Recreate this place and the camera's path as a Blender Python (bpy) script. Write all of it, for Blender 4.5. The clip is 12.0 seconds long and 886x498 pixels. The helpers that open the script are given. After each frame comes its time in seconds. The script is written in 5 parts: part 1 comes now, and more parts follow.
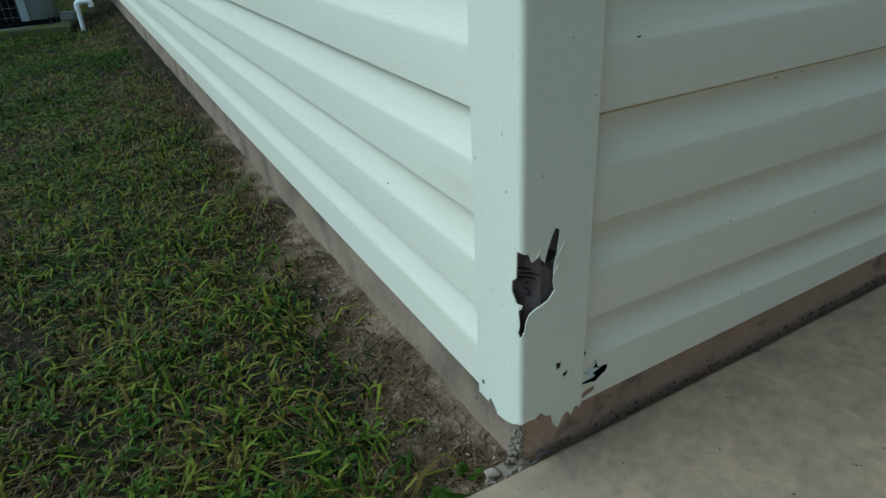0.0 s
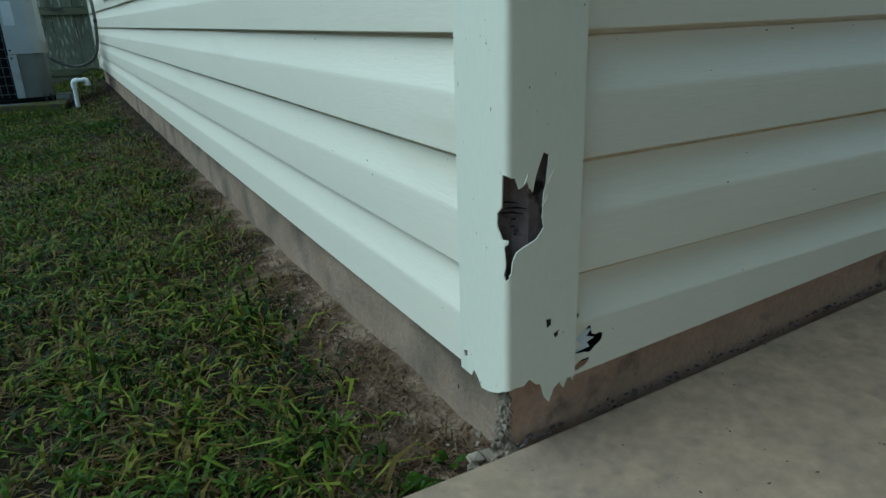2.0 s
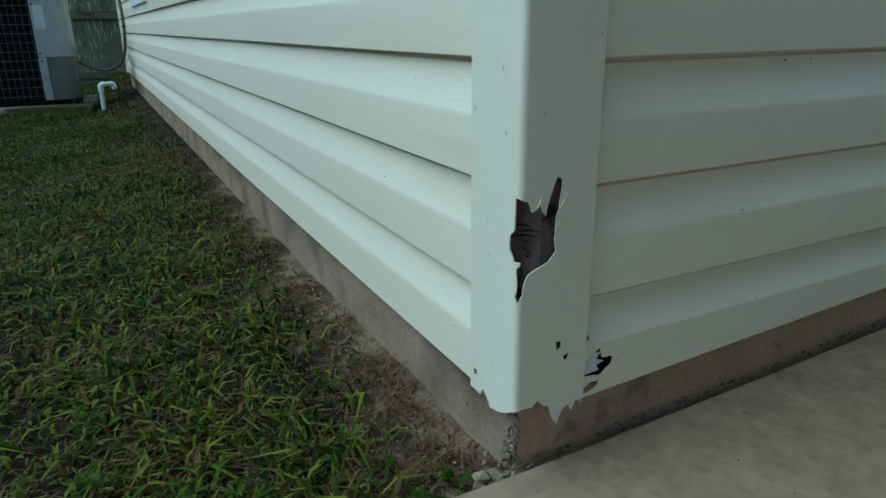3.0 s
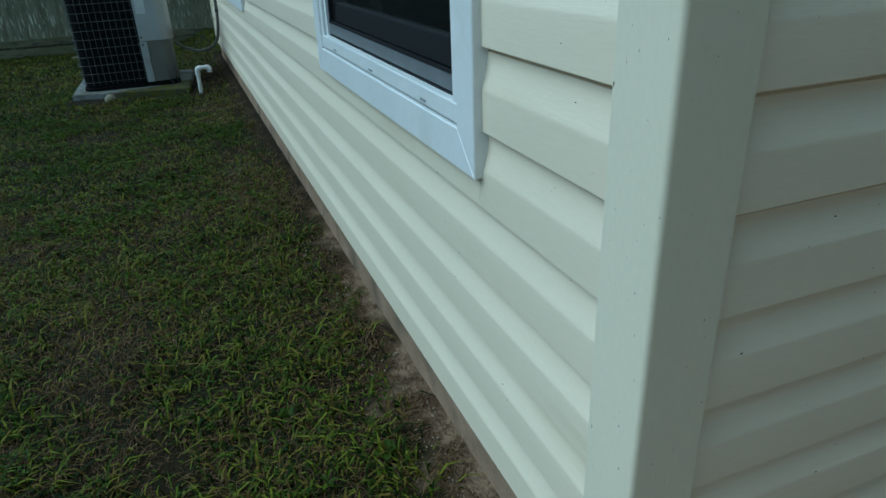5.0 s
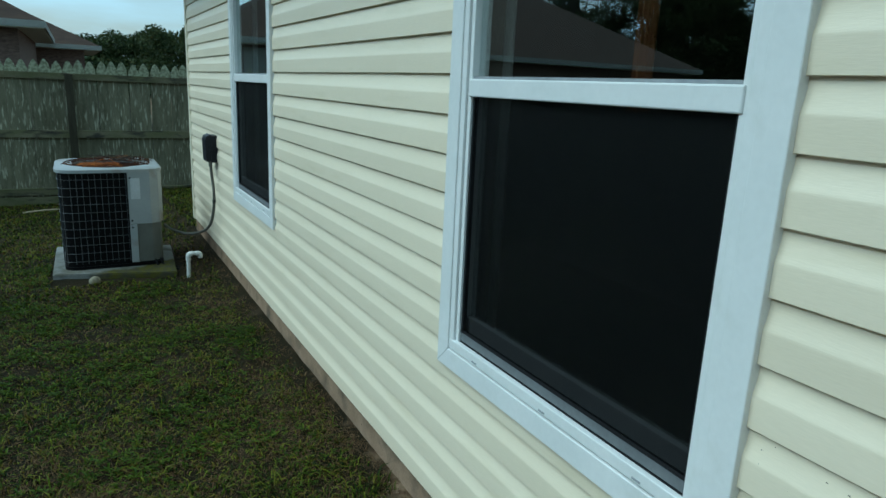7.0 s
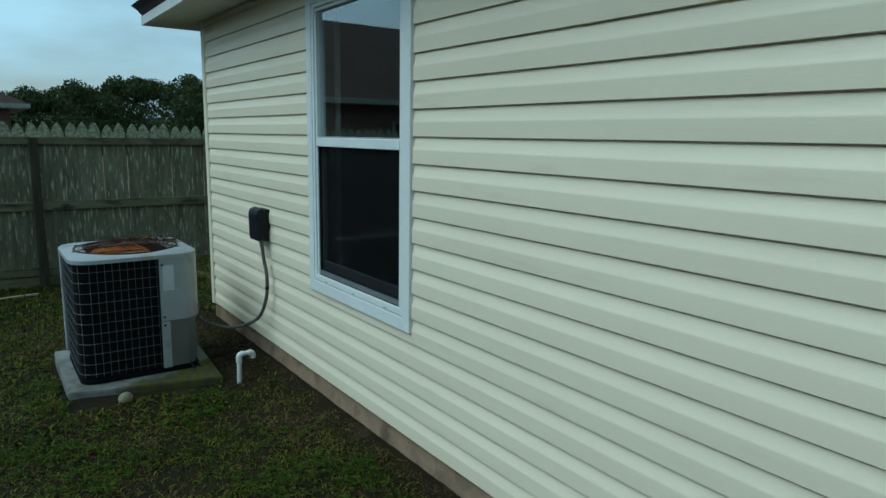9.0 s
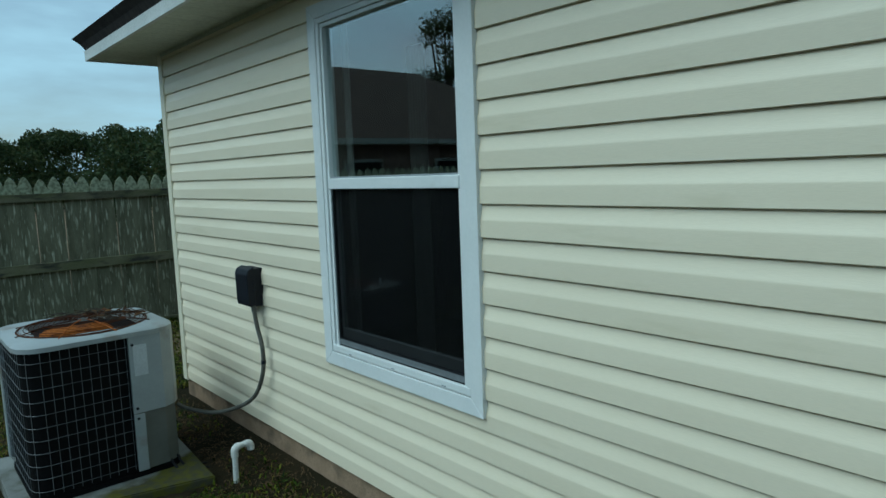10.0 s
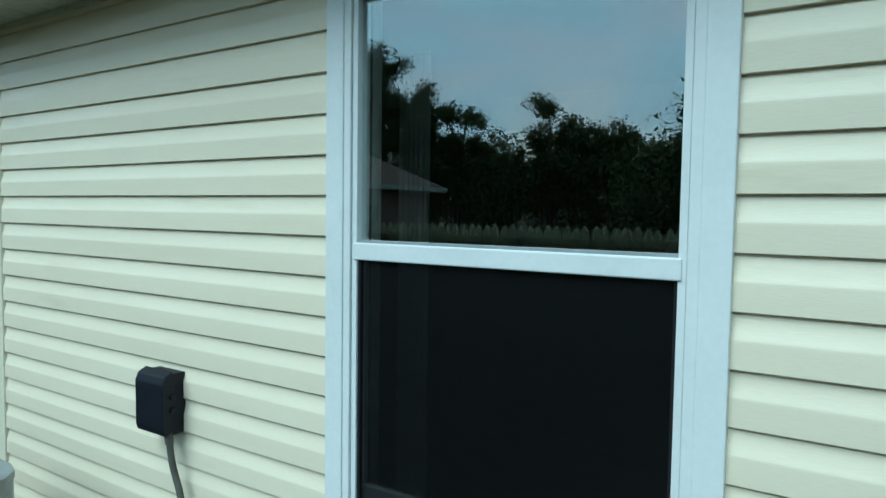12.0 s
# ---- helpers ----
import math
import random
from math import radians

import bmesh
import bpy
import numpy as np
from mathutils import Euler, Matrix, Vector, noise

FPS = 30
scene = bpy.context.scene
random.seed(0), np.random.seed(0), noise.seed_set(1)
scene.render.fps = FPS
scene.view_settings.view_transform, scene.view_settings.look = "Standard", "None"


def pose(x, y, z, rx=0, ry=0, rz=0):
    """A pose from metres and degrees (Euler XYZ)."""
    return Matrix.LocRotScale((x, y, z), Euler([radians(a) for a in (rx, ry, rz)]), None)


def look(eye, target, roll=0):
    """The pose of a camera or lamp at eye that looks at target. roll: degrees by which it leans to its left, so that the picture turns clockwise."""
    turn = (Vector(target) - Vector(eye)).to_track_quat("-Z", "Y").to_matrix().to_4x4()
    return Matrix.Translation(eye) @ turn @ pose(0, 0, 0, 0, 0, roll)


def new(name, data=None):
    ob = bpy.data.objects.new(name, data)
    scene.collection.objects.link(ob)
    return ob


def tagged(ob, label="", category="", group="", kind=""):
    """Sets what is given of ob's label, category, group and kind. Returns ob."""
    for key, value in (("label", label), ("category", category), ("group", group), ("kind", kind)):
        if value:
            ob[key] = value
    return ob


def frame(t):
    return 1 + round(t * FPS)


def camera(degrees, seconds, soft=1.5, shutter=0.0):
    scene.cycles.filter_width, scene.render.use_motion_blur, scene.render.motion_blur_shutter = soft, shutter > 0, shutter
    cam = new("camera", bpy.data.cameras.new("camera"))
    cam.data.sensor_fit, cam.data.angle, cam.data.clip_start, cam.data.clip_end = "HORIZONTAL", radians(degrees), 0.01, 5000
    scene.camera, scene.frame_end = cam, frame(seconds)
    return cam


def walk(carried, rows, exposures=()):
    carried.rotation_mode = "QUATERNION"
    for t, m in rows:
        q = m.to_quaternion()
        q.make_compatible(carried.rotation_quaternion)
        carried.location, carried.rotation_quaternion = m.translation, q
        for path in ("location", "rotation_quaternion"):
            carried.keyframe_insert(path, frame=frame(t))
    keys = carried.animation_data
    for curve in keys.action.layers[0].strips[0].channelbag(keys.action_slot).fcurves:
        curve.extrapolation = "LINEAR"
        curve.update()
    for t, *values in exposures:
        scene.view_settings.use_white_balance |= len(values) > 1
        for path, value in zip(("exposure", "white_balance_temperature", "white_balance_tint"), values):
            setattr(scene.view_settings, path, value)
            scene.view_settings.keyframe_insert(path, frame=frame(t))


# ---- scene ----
cam = camera(67.7, 12.0, soft=1.5)
PATH = [
    (0, (-0.352, -0.506, 0.671), (0.449, 1.063, -0.275), -3.3),
    (0.5, (-0.342, -0.502, 0.53), (0.443, 1.144, -0.292), -2.6),
    (1, (-0.334, -0.51, 0.516), (0.514, 1.135, -0.241), -2.5),
    (1.5, (-0.356, -0.511, 0.494), (0.531, 1.143, -0.197), -2.4),
    (2, (-0.359, -0.518, 0.485), (0.547, 1.134, -0.186), -1.9),
    (2.5, (-0.358, -0.526, 0.49), (0.535, 1.143, -0.156), -1.4),
    (4.5, (-0.366, -0.494, 0.712), (0.435, 1.204, 0.025), 1.1),
    (5, (-0.413, -0.484, 0.994), (0.221, 1.21, 0.142), -2.4),
    (5.5, (-0.492, -0.516, 1.25), (0.095, 1.231, 0.473), -1.7),
    (6, (-0.663, -0.5, 1.386), (0.117, 1.256, 0.831), -1.6),
    (6.5, (-0.844, -0.438, 1.518), (0.029, 1.285, 0.997), 1.9),
    (8.5, (-1.638, 0.711, 1.602), (-0.516, 2.336, 1.281), -0.7),
    (9, (-1.708, 1.136, 1.613), (-0.565, 2.743, 1.276), 0.9),
    (9.5, (-1.726, 1.601, 1.596), (-0.46, 3.114, 1.269), -1.6),
    (10, (-1.726, 2.015, 1.606), (-0.43, 3.521, 1.374), -2.1),
    (10.5, (-1.683, 2.42, 1.657), (-0.341, 3.883, 1.412), -1.8),
    (11, (-1.68, 2.837, 1.651), (-0.18, 4.146, 1.457), -1.2),
    (11.5, (-1.624, 3.198, 1.664), (-0.002, 4.355, 1.499), 0.8),
    (12, (-1.533, 3.555, 1.689), (0.144, 4.639, 1.577), 0.8),
]
EXPOSURES = [(0.0, 0.08, 5380, -1), (1.0, 0.12, 5380, -1), (1.6, -0.06, 5350, -2), (4.5, -0.25, 5420, -4), (5.2, -0.30, 5480, -3), (6.5, -0.08, 5850, -5), (8.5, -0.36, 5950, -5), (9.5, -0.46, 5950, -5), (10.5, -0.32, 5930, -5), (11.2, -0.13, 5920, -5), (12.0, 0.20, 5820, -7)]
walk(cam, [(t, look(eye, target, roll)) for t, eye, target, roll in PATH], EXPOSURES)
from mathutils import geometry

# ---- sky and sun ----
SUN_EL, SUN_AZ = 50.0, 284.0        # degrees; azimuth clockwise from +y


def make_sky():
    w = bpy.data.worlds.new("sky")
    scene.world = w
    w.use_nodes = True
    nt = w.node_tree
    nt.nodes.clear()
    out = nt.nodes.new("ShaderNodeOutputWorld")
    bg = nt.nodes.new("ShaderNodeBackground")
    sky = nt.nodes.new("ShaderNodeTexSky")
    sky.sky_type = "NISHITA"
    sky.sun_disc = False
    sky.sun_elevation = radians(SUN_EL)
    sky.sun_rotation = radians(SUN_AZ)
    sky.dust_density = 2.0
    tc = nt.nodes.new("ShaderNodeTexCoord")
    mp = nt.nodes.new("ShaderNodeMapping")
    mp.inputs["Scale"].default_value = (1.0, 1.6, 4.0)
    no = nt.nodes.new("ShaderNodeTexNoise")
    no.inputs["Scale"].default_value = 2.3
    no.inputs["Detail"].default_value = 8
    ramp = nt.nodes.new("ShaderNodeValToRGB")
    ramp.color_ramp.elements[0].position = 0.36
    ramp.color_ramp.elements[0].color = (0.10, 0.10, 0.10, 1)
    ramp.color_ramp.elements[1].position = 0.62
    ramp.color_ramp.elements[1].color = (1, 1, 1, 1)
    mix = nt.nodes.new("ShaderNodeMixRGB")
    mix.inputs[2].default_value = (4.9, 7.3, 9.0, 1)
    L = nt.links.new
    L(tc.outputs["Generated"], mp.inputs["Vector"])
    L(mp.outputs[0], no.inputs["Vector"])
    L(no.outputs["Fac"], ramp.inputs[0])
    L(ramp.outputs[0], mix.inputs[0])
    L(sky.outputs[0], mix.inputs[1])
    L(mix.outputs[0], bg.inputs["Color"])
    bg.inputs["Strength"].default_value = 0.13
    L(bg.outputs[0], out.inputs["Surface"])
    sun = bpy.data.lights.new("sun", "SUN")
    sun.energy = 2.1
    sun.angle = radians(44)
    sun.color = (0.81, 0.952, 1.0)
    a, e = radians(SUN_AZ), radians(SUN_EL)
    d = Vector((math.sin(a) * math.cos(e), math.cos(a) * math.cos(e), math.sin(e)))
    ob = new("sun", sun)
    ob.matrix_basis = look(d * 50, (0, 0, 0))


make_sky()


# ---- materials ----
def mat(name, col, col2=None, rough=0.6, scale=6.0, fine=80.0, bump=0.1, depth=0.002, metal=0.0, stain=None,
        stain_scale=1.5, stain_lo=0.5, stain_hi=0.75, stretch=(1, 1, 1), island=0.0, per_object=0.0, spec=None, grain=0.3, specks=None, speck_scale=38.0):
    """A surface with two scales of colour change, a stain colour and fine relief, all in world metres."""
    m = bpy.data.materials.new(name)
    m.use_nodes = True
    nt = m.node_tree
    L = nt.links.new
    bsdf = nt.nodes["Principled BSDF"]
    bsdf.inputs["Roughness"].default_value = rough
    bsdf.inputs["Metallic"].default_value = metal
    bsdf.inputs["Specular IOR Level"].default_value = spec if spec is not None else (0.5 if rough < 0.6 else 0.12)
    geo = nt.nodes.new("ShaderNodeNewGeometry")
    mp = nt.nodes.new("ShaderNodeMapping")
    mp.inputs["Scale"].default_value = stretch
    L(geo.outputs["Position"], mp.inputs["Vector"])
    vec = mp.outputs[0]
    if per_object:
        info = nt.nodes.new("ShaderNodeObjectInfo")
        mul = nt.nodes.new("ShaderNodeMath")
        mul.operation = "MULTIPLY"
        mul.inputs[1].default_value = 40.0
        add = nt.nodes.new("ShaderNodeVectorMath")
        add.operation = "ADD"
        L(info.outputs["Random"], mul.inputs[0])
        L(mul.outputs[0], add.inputs[1])
        L(vec, add.inputs[0])
        vec = add.outputs[0]

    def noisy(sc, det):
        n = nt.nodes.new("ShaderNodeTexNoise")
        n.inputs["Scale"].default_value = sc
        n.inputs["Detail"].default_value = det
        L(vec, n.inputs["Vector"])
        return n

    def blend(fac, a, b):
        x = nt.nodes.new("ShaderNodeMixRGB")
        L(fac, x.inputs[0])
        for i, v in ((1, a), (2, b)):
            if isinstance(v, tuple):
                x.inputs[i].default_value = (*v, 1)
            else:
                L(v, x.inputs[i])
        return x.outputs[0]

    def ramped(fac, lo, hi):
        r = nt.nodes.new("ShaderNodeMapRange")
        r.inputs["From Min"].default_value = lo
        r.inputs["From Max"].default_value = hi
        L(fac, r.inputs["Value"])
        return r.outputs[0]

    col2 = col2 or tuple(c * 0.85 for c in col)
    n1, n2 = noisy(scale, 4), noisy(fine, 3)
    c = blend(ramped(n1.outputs["Fac"], 0.3, 0.7), col, col2)
    dark = nt.nodes.new("ShaderNodeMixRGB")
    dark.blend_type = "MULTIPLY"
    dark.inputs[0].default_value = grain
    L(c, dark.inputs[1])
    L(ramped(n2.outputs["Fac"], 0.1, 0.75), dark.inputs[2])
    c = dark.outputs[0]
    if stain:
        n3 = noisy(stain_scale, 6)
        c = blend(ramped(n3.outputs["Fac"], stain_lo, stain_hi), c, stain)
    if specks:
        n4 = noisy(speck_scale, 2)
        c = blend(ramped(n4.outputs["Fac"], 0.735, 0.775), c, specks)
    if island or per_object:
        src = geo.outputs["Random Per Island"] if island else info.outputs["Random"]
        hsv = nt.nodes.new("ShaderNodeHueSaturation")
        k = island or per_object
        val = nt.nodes.new("ShaderNodeMapRange")
        val.inputs["To Min"].default_value = 1 - k
        val.inputs["To Max"].default_value = 1 + k
        L(src, val.inputs["Value"])
        L(val.outputs[0], hsv.inputs["Value"])
        L(c, hsv.inputs["Color"])
        c = hsv.outputs[0]
    L(c, bsdf.inputs["Base Color"])
    if bump:
        b = nt.nodes.new("ShaderNodeBump")
        b.inputs["Strength"].default_value = bump
        b.inputs["Distance"].default_value = depth
        L(n2.outputs["Fac"], b.inputs["Height"])
        L(b.outputs[0], bsdf.inputs["Normal"])
    return m


def blade_mat(name, stops, rough=0.55, spec=0.1):
    """Leaves and blades: the colour runs over the stops from one piece to the next."""
    m = bpy.data.materials.new(name)
    m.use_nodes = True
    nt = m.node_tree
    bsdf = nt.nodes["Principled BSDF"]
    bsdf.inputs["Roughness"].default_value = rough
    bsdf.inputs["Specular IOR Level"].default_value = spec
    geo = nt.nodes.new("ShaderNodeNewGeometry")
    no = nt.nodes.new("ShaderNodeTexNoise")
    no.inputs["Scale"].default_value = 1.5
    no.inputs["Detail"].default_value = 3
    nt.links.new(geo.outputs["Position"], no.inputs["Vector"])
    mix = nt.nodes.new("ShaderNodeMath")
    mix.operation = "MULTIPLY_ADD"
    mix.inputs[1].default_value = 0.62
    sub = nt.nodes.new("ShaderNodeMapRange")
    sub.inputs["From Min"].default_value = 0.25
    sub.inputs["From Max"].default_value = 0.75
    sub.inputs["To Max"].default_value = 0.38
    nt.links.new(no.outputs["Fac"], sub.inputs["Value"])
    nt.links.new(geo.outputs["Random Per Island"], mix.inputs[0])
    nt.links.new(sub.outputs[0], mix.inputs[2])
    ramp = nt.nodes.new("ShaderNodeValToRGB")
    els = ramp.color_ramp.elements
    while len(els) < len(stops):
        els.new(0.5)
    for e, (p, c) in zip(els, stops):
        e.position = p
        e.color = (*c, 1)
    nt.links.new(mix.outputs[0], ramp.inputs[0])
    nt.links.new(ramp.outputs[0], bsdf.inputs["Base Color"])
    tr = nt.nodes.new("ShaderNodeBsdfTranslucent")
    nt.links.new(ramp.outputs[0], tr.inputs["Color"])
    ms = nt.nodes.new("ShaderNodeMixShader")
    ms.inputs[0].default_value = 0.18
    nt.links.new(bsdf.outputs[0], ms.inputs[1])
    nt.links.new(tr.outputs[0], ms.inputs[2])
    nt.links.new(ms.outputs[0], nt.nodes["Material Output"].inputs["Surface"])
    return m


def glass_mat(name, tint=(0.92, 0.96, 0.96)):
    """Coated window glass."""
    m = bpy.data.materials.new(name)
    m.use_nodes = True
    nt = m.node_tree
    nt.nodes.remove(nt.nodes["Principled BSDF"])
    gl = nt.nodes.new("ShaderNodeBsdfGlass")
    gl.inputs["Color"].default_value = (*tint, 1)
    gl.inputs["Roughness"].default_value = 0.0
    gl.inputs["IOR"].default_value = 2.4
    nt.links.new(gl.outputs[0], nt.nodes["Material Output"].inputs["Surface"])
    return m


def screen_mat(name):
    """Dark insect mesh, too fine to see as single wires."""
    m = bpy.data.materials.new(name)
    m.use_nodes = True
    nt = m.node_tree
    bsdf = nt.nodes["Principled BSDF"]
    bsdf.inputs["Base Color"].default_value = (0.004, 0.0045, 0.005, 1)
    bsdf.inputs["Roughness"].default_value = 0.6
    bsdf.inputs["Specular IOR Level"].default_value = 0.15
    tr = nt.nodes.new("ShaderNodeBsdfTransparent")
    ms = nt.nodes.new("ShaderNodeMixShader")
    ms.inputs[0].default_value = 0.5
    nt.links.new(tr.outputs[0], ms.inputs[1])
    nt.links.new(bsdf.outputs[0], ms.inputs[2])
    nt.links.new(ms.outputs[0], nt.nodes["Material Output"].inputs["Surface"])
    return m


VINYL = mat("cream_vinyl", grain=0.06, col=(0.84, 0.742, 0.572), col2=(0.80, 0.702, 0.532), rough=0.42, scale=1.6, fine=55, bump=0.22, depth=0.0012,
            stain=(0.60, 0.52, 0.34), stain_scale=2.6, stain_lo=0.62, stain_hi=0.98, stretch=(6, 0.7, 6), per_object=0.025)
VINYL_FRONT = mat("cream_vinyl_cross", grain=0.06, col=(0.84, 0.742, 0.572), col2=(0.80, 0.702, 0.532), rough=0.42, scale=1.6, fine=55, bump=0.22, depth=0.0012,
                  stain=(0.60, 0.52, 0.34), stain_scale=2.6, stain_lo=0.62, stain_hi=0.98, stretch=(0.7, 6, 6), per_object=0.025)
POST_VINYL = mat("cream_post_vinyl", grain=0.06, col=(0.80, 0.735, 0.57), col2=(0.77, 0.71, 0.545), rough=0.4, scale=3, fine=70, bump=0.06, depth=0.001,
                 stain=(0.58, 0.56, 0.40), stain_scale=5, stain_lo=0.64, stain_hi=0.9, stretch=(2, 2, 1), specks=(0.14, 0.11, 0.08), speck_scale=85.0)
WHITE = mat("white_trim", grain=0.06, col=(0.78, 0.79, 0.78), col2=(0.72, 0.74, 0.73), rough=0.4, scale=5, fine=60, bump=0.05, depth=0.001,
            stain=(0.60, 0.60, 0.55), stain_scale=7, stain_lo=0.62, stain_hi=0.95)
SOFFIT = mat("soffit_vinyl", (0.66, 0.66, 0.55), (0.60, 0.60, 0.50), rough=0.55, scale=4, fine=40, bump=0.05)
FASCIA = mat("fascia_white", (0.72, 0.73, 0.70), rough=0.45, scale=4)
SHINGLE = mat("dark_shingle", (0.045, 0.04, 0.04), (0.07, 0.06, 0.055), rough=0.9, scale=20, fine=200, bump=0.6, depth=0.003)
CONCRETE = mat("footing_concrete", (0.38, 0.265, 0.18), (0.26, 0.178, 0.118), rough=0.9, scale=7, fine=120, bump=0.6, depth=0.004,
               stain=(0.10, 0.08, 0.058), stain_scale=6, stain_lo=0.50, stain_hi=0.72, specks=(0.03, 0.026, 0.02), speck_scale=60.0)
RED_CONCRETE = mat("footing_concrete_reddish", (0.58, 0.365, 0.245), (0.45, 0.285, 0.195), rough=0.9, scale=9, fine=130, bump=0.6, depth=0.004,
                   stain=(0.20, 0.135, 0.10), stain_scale=24, stain_lo=0.58, stain_hi=0.75, specks=(0.05, 0.035, 0.03), speck_scale=70.0)
SLAB = mat("patio_concrete", (0.40, 0.275, 0.175), (0.285, 0.20, 0.133), rough=0.85, scale=19, fine=60, bump=0.3, depth=0.0015, grain=0.34,
           stain=(0.16, 0.118, 0.085), stain_scale=27, stain_lo=0.54, stain_hi=0.86, specks=(0.04, 0.033, 0.028), speck_scale=75.0)
PAD = mat("pad_concrete", (0.27, 0.275, 0.26), (0.16, 0.165, 0.15), rough=0.9, scale=5, fine=100, bump=0.5, depth=0.003,
          stain=(0.09, 0.085, 0.06), stain_scale=5, stain_lo=0.52, stain_hi=0.7)


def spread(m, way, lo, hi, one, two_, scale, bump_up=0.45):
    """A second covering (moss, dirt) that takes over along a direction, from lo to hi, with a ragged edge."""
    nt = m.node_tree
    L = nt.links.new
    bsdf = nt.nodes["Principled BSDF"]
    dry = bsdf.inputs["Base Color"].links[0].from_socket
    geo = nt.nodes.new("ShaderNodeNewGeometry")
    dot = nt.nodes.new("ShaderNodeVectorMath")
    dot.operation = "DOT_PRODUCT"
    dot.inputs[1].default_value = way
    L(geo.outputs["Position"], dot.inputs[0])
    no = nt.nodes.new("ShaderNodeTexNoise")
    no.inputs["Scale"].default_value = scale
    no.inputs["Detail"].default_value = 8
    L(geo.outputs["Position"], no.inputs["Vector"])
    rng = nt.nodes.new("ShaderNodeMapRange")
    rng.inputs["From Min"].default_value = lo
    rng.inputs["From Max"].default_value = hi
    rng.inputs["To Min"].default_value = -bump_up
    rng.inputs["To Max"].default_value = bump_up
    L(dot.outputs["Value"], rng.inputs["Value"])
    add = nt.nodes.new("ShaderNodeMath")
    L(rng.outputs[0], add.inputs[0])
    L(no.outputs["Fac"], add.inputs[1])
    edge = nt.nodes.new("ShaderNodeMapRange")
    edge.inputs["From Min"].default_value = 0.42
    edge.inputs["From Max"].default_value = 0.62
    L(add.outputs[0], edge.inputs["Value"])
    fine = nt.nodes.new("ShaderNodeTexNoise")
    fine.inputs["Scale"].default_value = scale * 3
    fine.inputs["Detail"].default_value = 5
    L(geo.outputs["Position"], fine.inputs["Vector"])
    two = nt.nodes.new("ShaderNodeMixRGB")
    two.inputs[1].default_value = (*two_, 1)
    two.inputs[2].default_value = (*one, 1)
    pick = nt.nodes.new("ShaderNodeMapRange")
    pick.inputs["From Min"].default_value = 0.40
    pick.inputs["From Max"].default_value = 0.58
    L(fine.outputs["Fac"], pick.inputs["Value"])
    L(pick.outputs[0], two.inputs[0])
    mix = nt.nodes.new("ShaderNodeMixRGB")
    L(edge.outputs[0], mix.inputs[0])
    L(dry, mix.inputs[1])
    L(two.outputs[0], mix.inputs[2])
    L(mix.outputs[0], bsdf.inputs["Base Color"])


spread(PAD, (0.55, -1.0, 0.0), -6.60, -6.18, (0.085, 0.082, 0.018), (0.06, 0.058, 0.036), 6.0)
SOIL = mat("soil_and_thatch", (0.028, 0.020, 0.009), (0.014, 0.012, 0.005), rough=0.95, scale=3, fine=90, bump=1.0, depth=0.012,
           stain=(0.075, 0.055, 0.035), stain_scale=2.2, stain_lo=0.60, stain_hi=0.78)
spread(SOIL, (1.0, -0.06, 0.0), -0.28, 0.03, (0.22, 0.152, 0.096), (0.095, 0.060, 0.035), 5.0, 0.35)
SHEATHING = mat("dark_sheathing", (0.15, 0.115, 0.10), (0.075, 0.06, 0.055), rough=0.8, scale=30, fine=160, bump=0.5, depth=0.003)
ROTTEN = mat("rotten_board", (0.25, 0.185, 0.165), (0.14, 0.10, 0.09), rough=0.85, scale=30, fine=160, bump=0.5, depth=0.003,
             stain=(0.03, 0.024, 0.02), stain_scale=40, stain_lo=0.60, stain_hi=0.70)
CRUMBLE = mat("crumbled_concrete", (0.40, 0.32, 0.23), (0.14, 0.10, 0.07), rough=0.95, scale=40, fine=160, bump=0.6, depth=0.003)
CORE = mat("wall_core", (0.30, 0.27, 0.22), rough=0.9)
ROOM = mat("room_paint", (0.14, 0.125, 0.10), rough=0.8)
CURTAIN = mat("pale_curtain", (0.74, 0.73, 0.68), rough=0.9, scale=8, stretch=(4, 4, 0.5))
BROWN_CLOTH = mat("brown_cloth", (0.26, 0.10, 0.04), rough=0.9, scale=8)
GREY_FRAME = mat("grey_screen_frame", (0.34, 0.36, 0.375), (0.29, 0.305, 0.32), rough=0.5, scale=10)
DARK_RAIL = mat("dark_grey_rail", (0.19, 0.205, 0.215), (0.15, 0.162, 0.172), rough=0.45, scale=10)
SEAL = mat("black_seal", (0.02, 0.02, 0.022), rough=0.6)
GLASS = glass_mat("window_glass")
SCREEN = screen_mat("insect_screen")
AC_PAINT = mat("grey_enamel", (0.36, 0.38, 0.38), (0.30, 0.32, 0.32), rough=0.45, grain=0.08, scale=4, fine=60, bump=0.05,
               stain=(0.17, 0.11, 0.06), stain_scale=4.5, stain_lo=0.58, stain_hi=0.80)
AC_DARK = mat("dark_grey_enamel", (0.15, 0.155, 0.14), (0.11, 0.115, 0.10), rough=0.5, grain=0.1, scale=5, fine=60, bump=0.05)
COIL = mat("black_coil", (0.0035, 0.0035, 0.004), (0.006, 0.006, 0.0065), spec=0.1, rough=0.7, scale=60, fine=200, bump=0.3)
WIRE = mat("coated_wire", (0.15, 0.16, 0.17), (0.07, 0.075, 0.08), rough=0.45, scale=12)
RUST = mat("rust", (0.42, 0.13, 0.025), (0.26, 0.07, 0.02), rough=0.9, scale=14, fine=120, bump=0.5, depth=0.003,
           stain=(0.08, 0.035, 0.02), stain_scale=9, stain_lo=0.55, stain_hi=0.72)
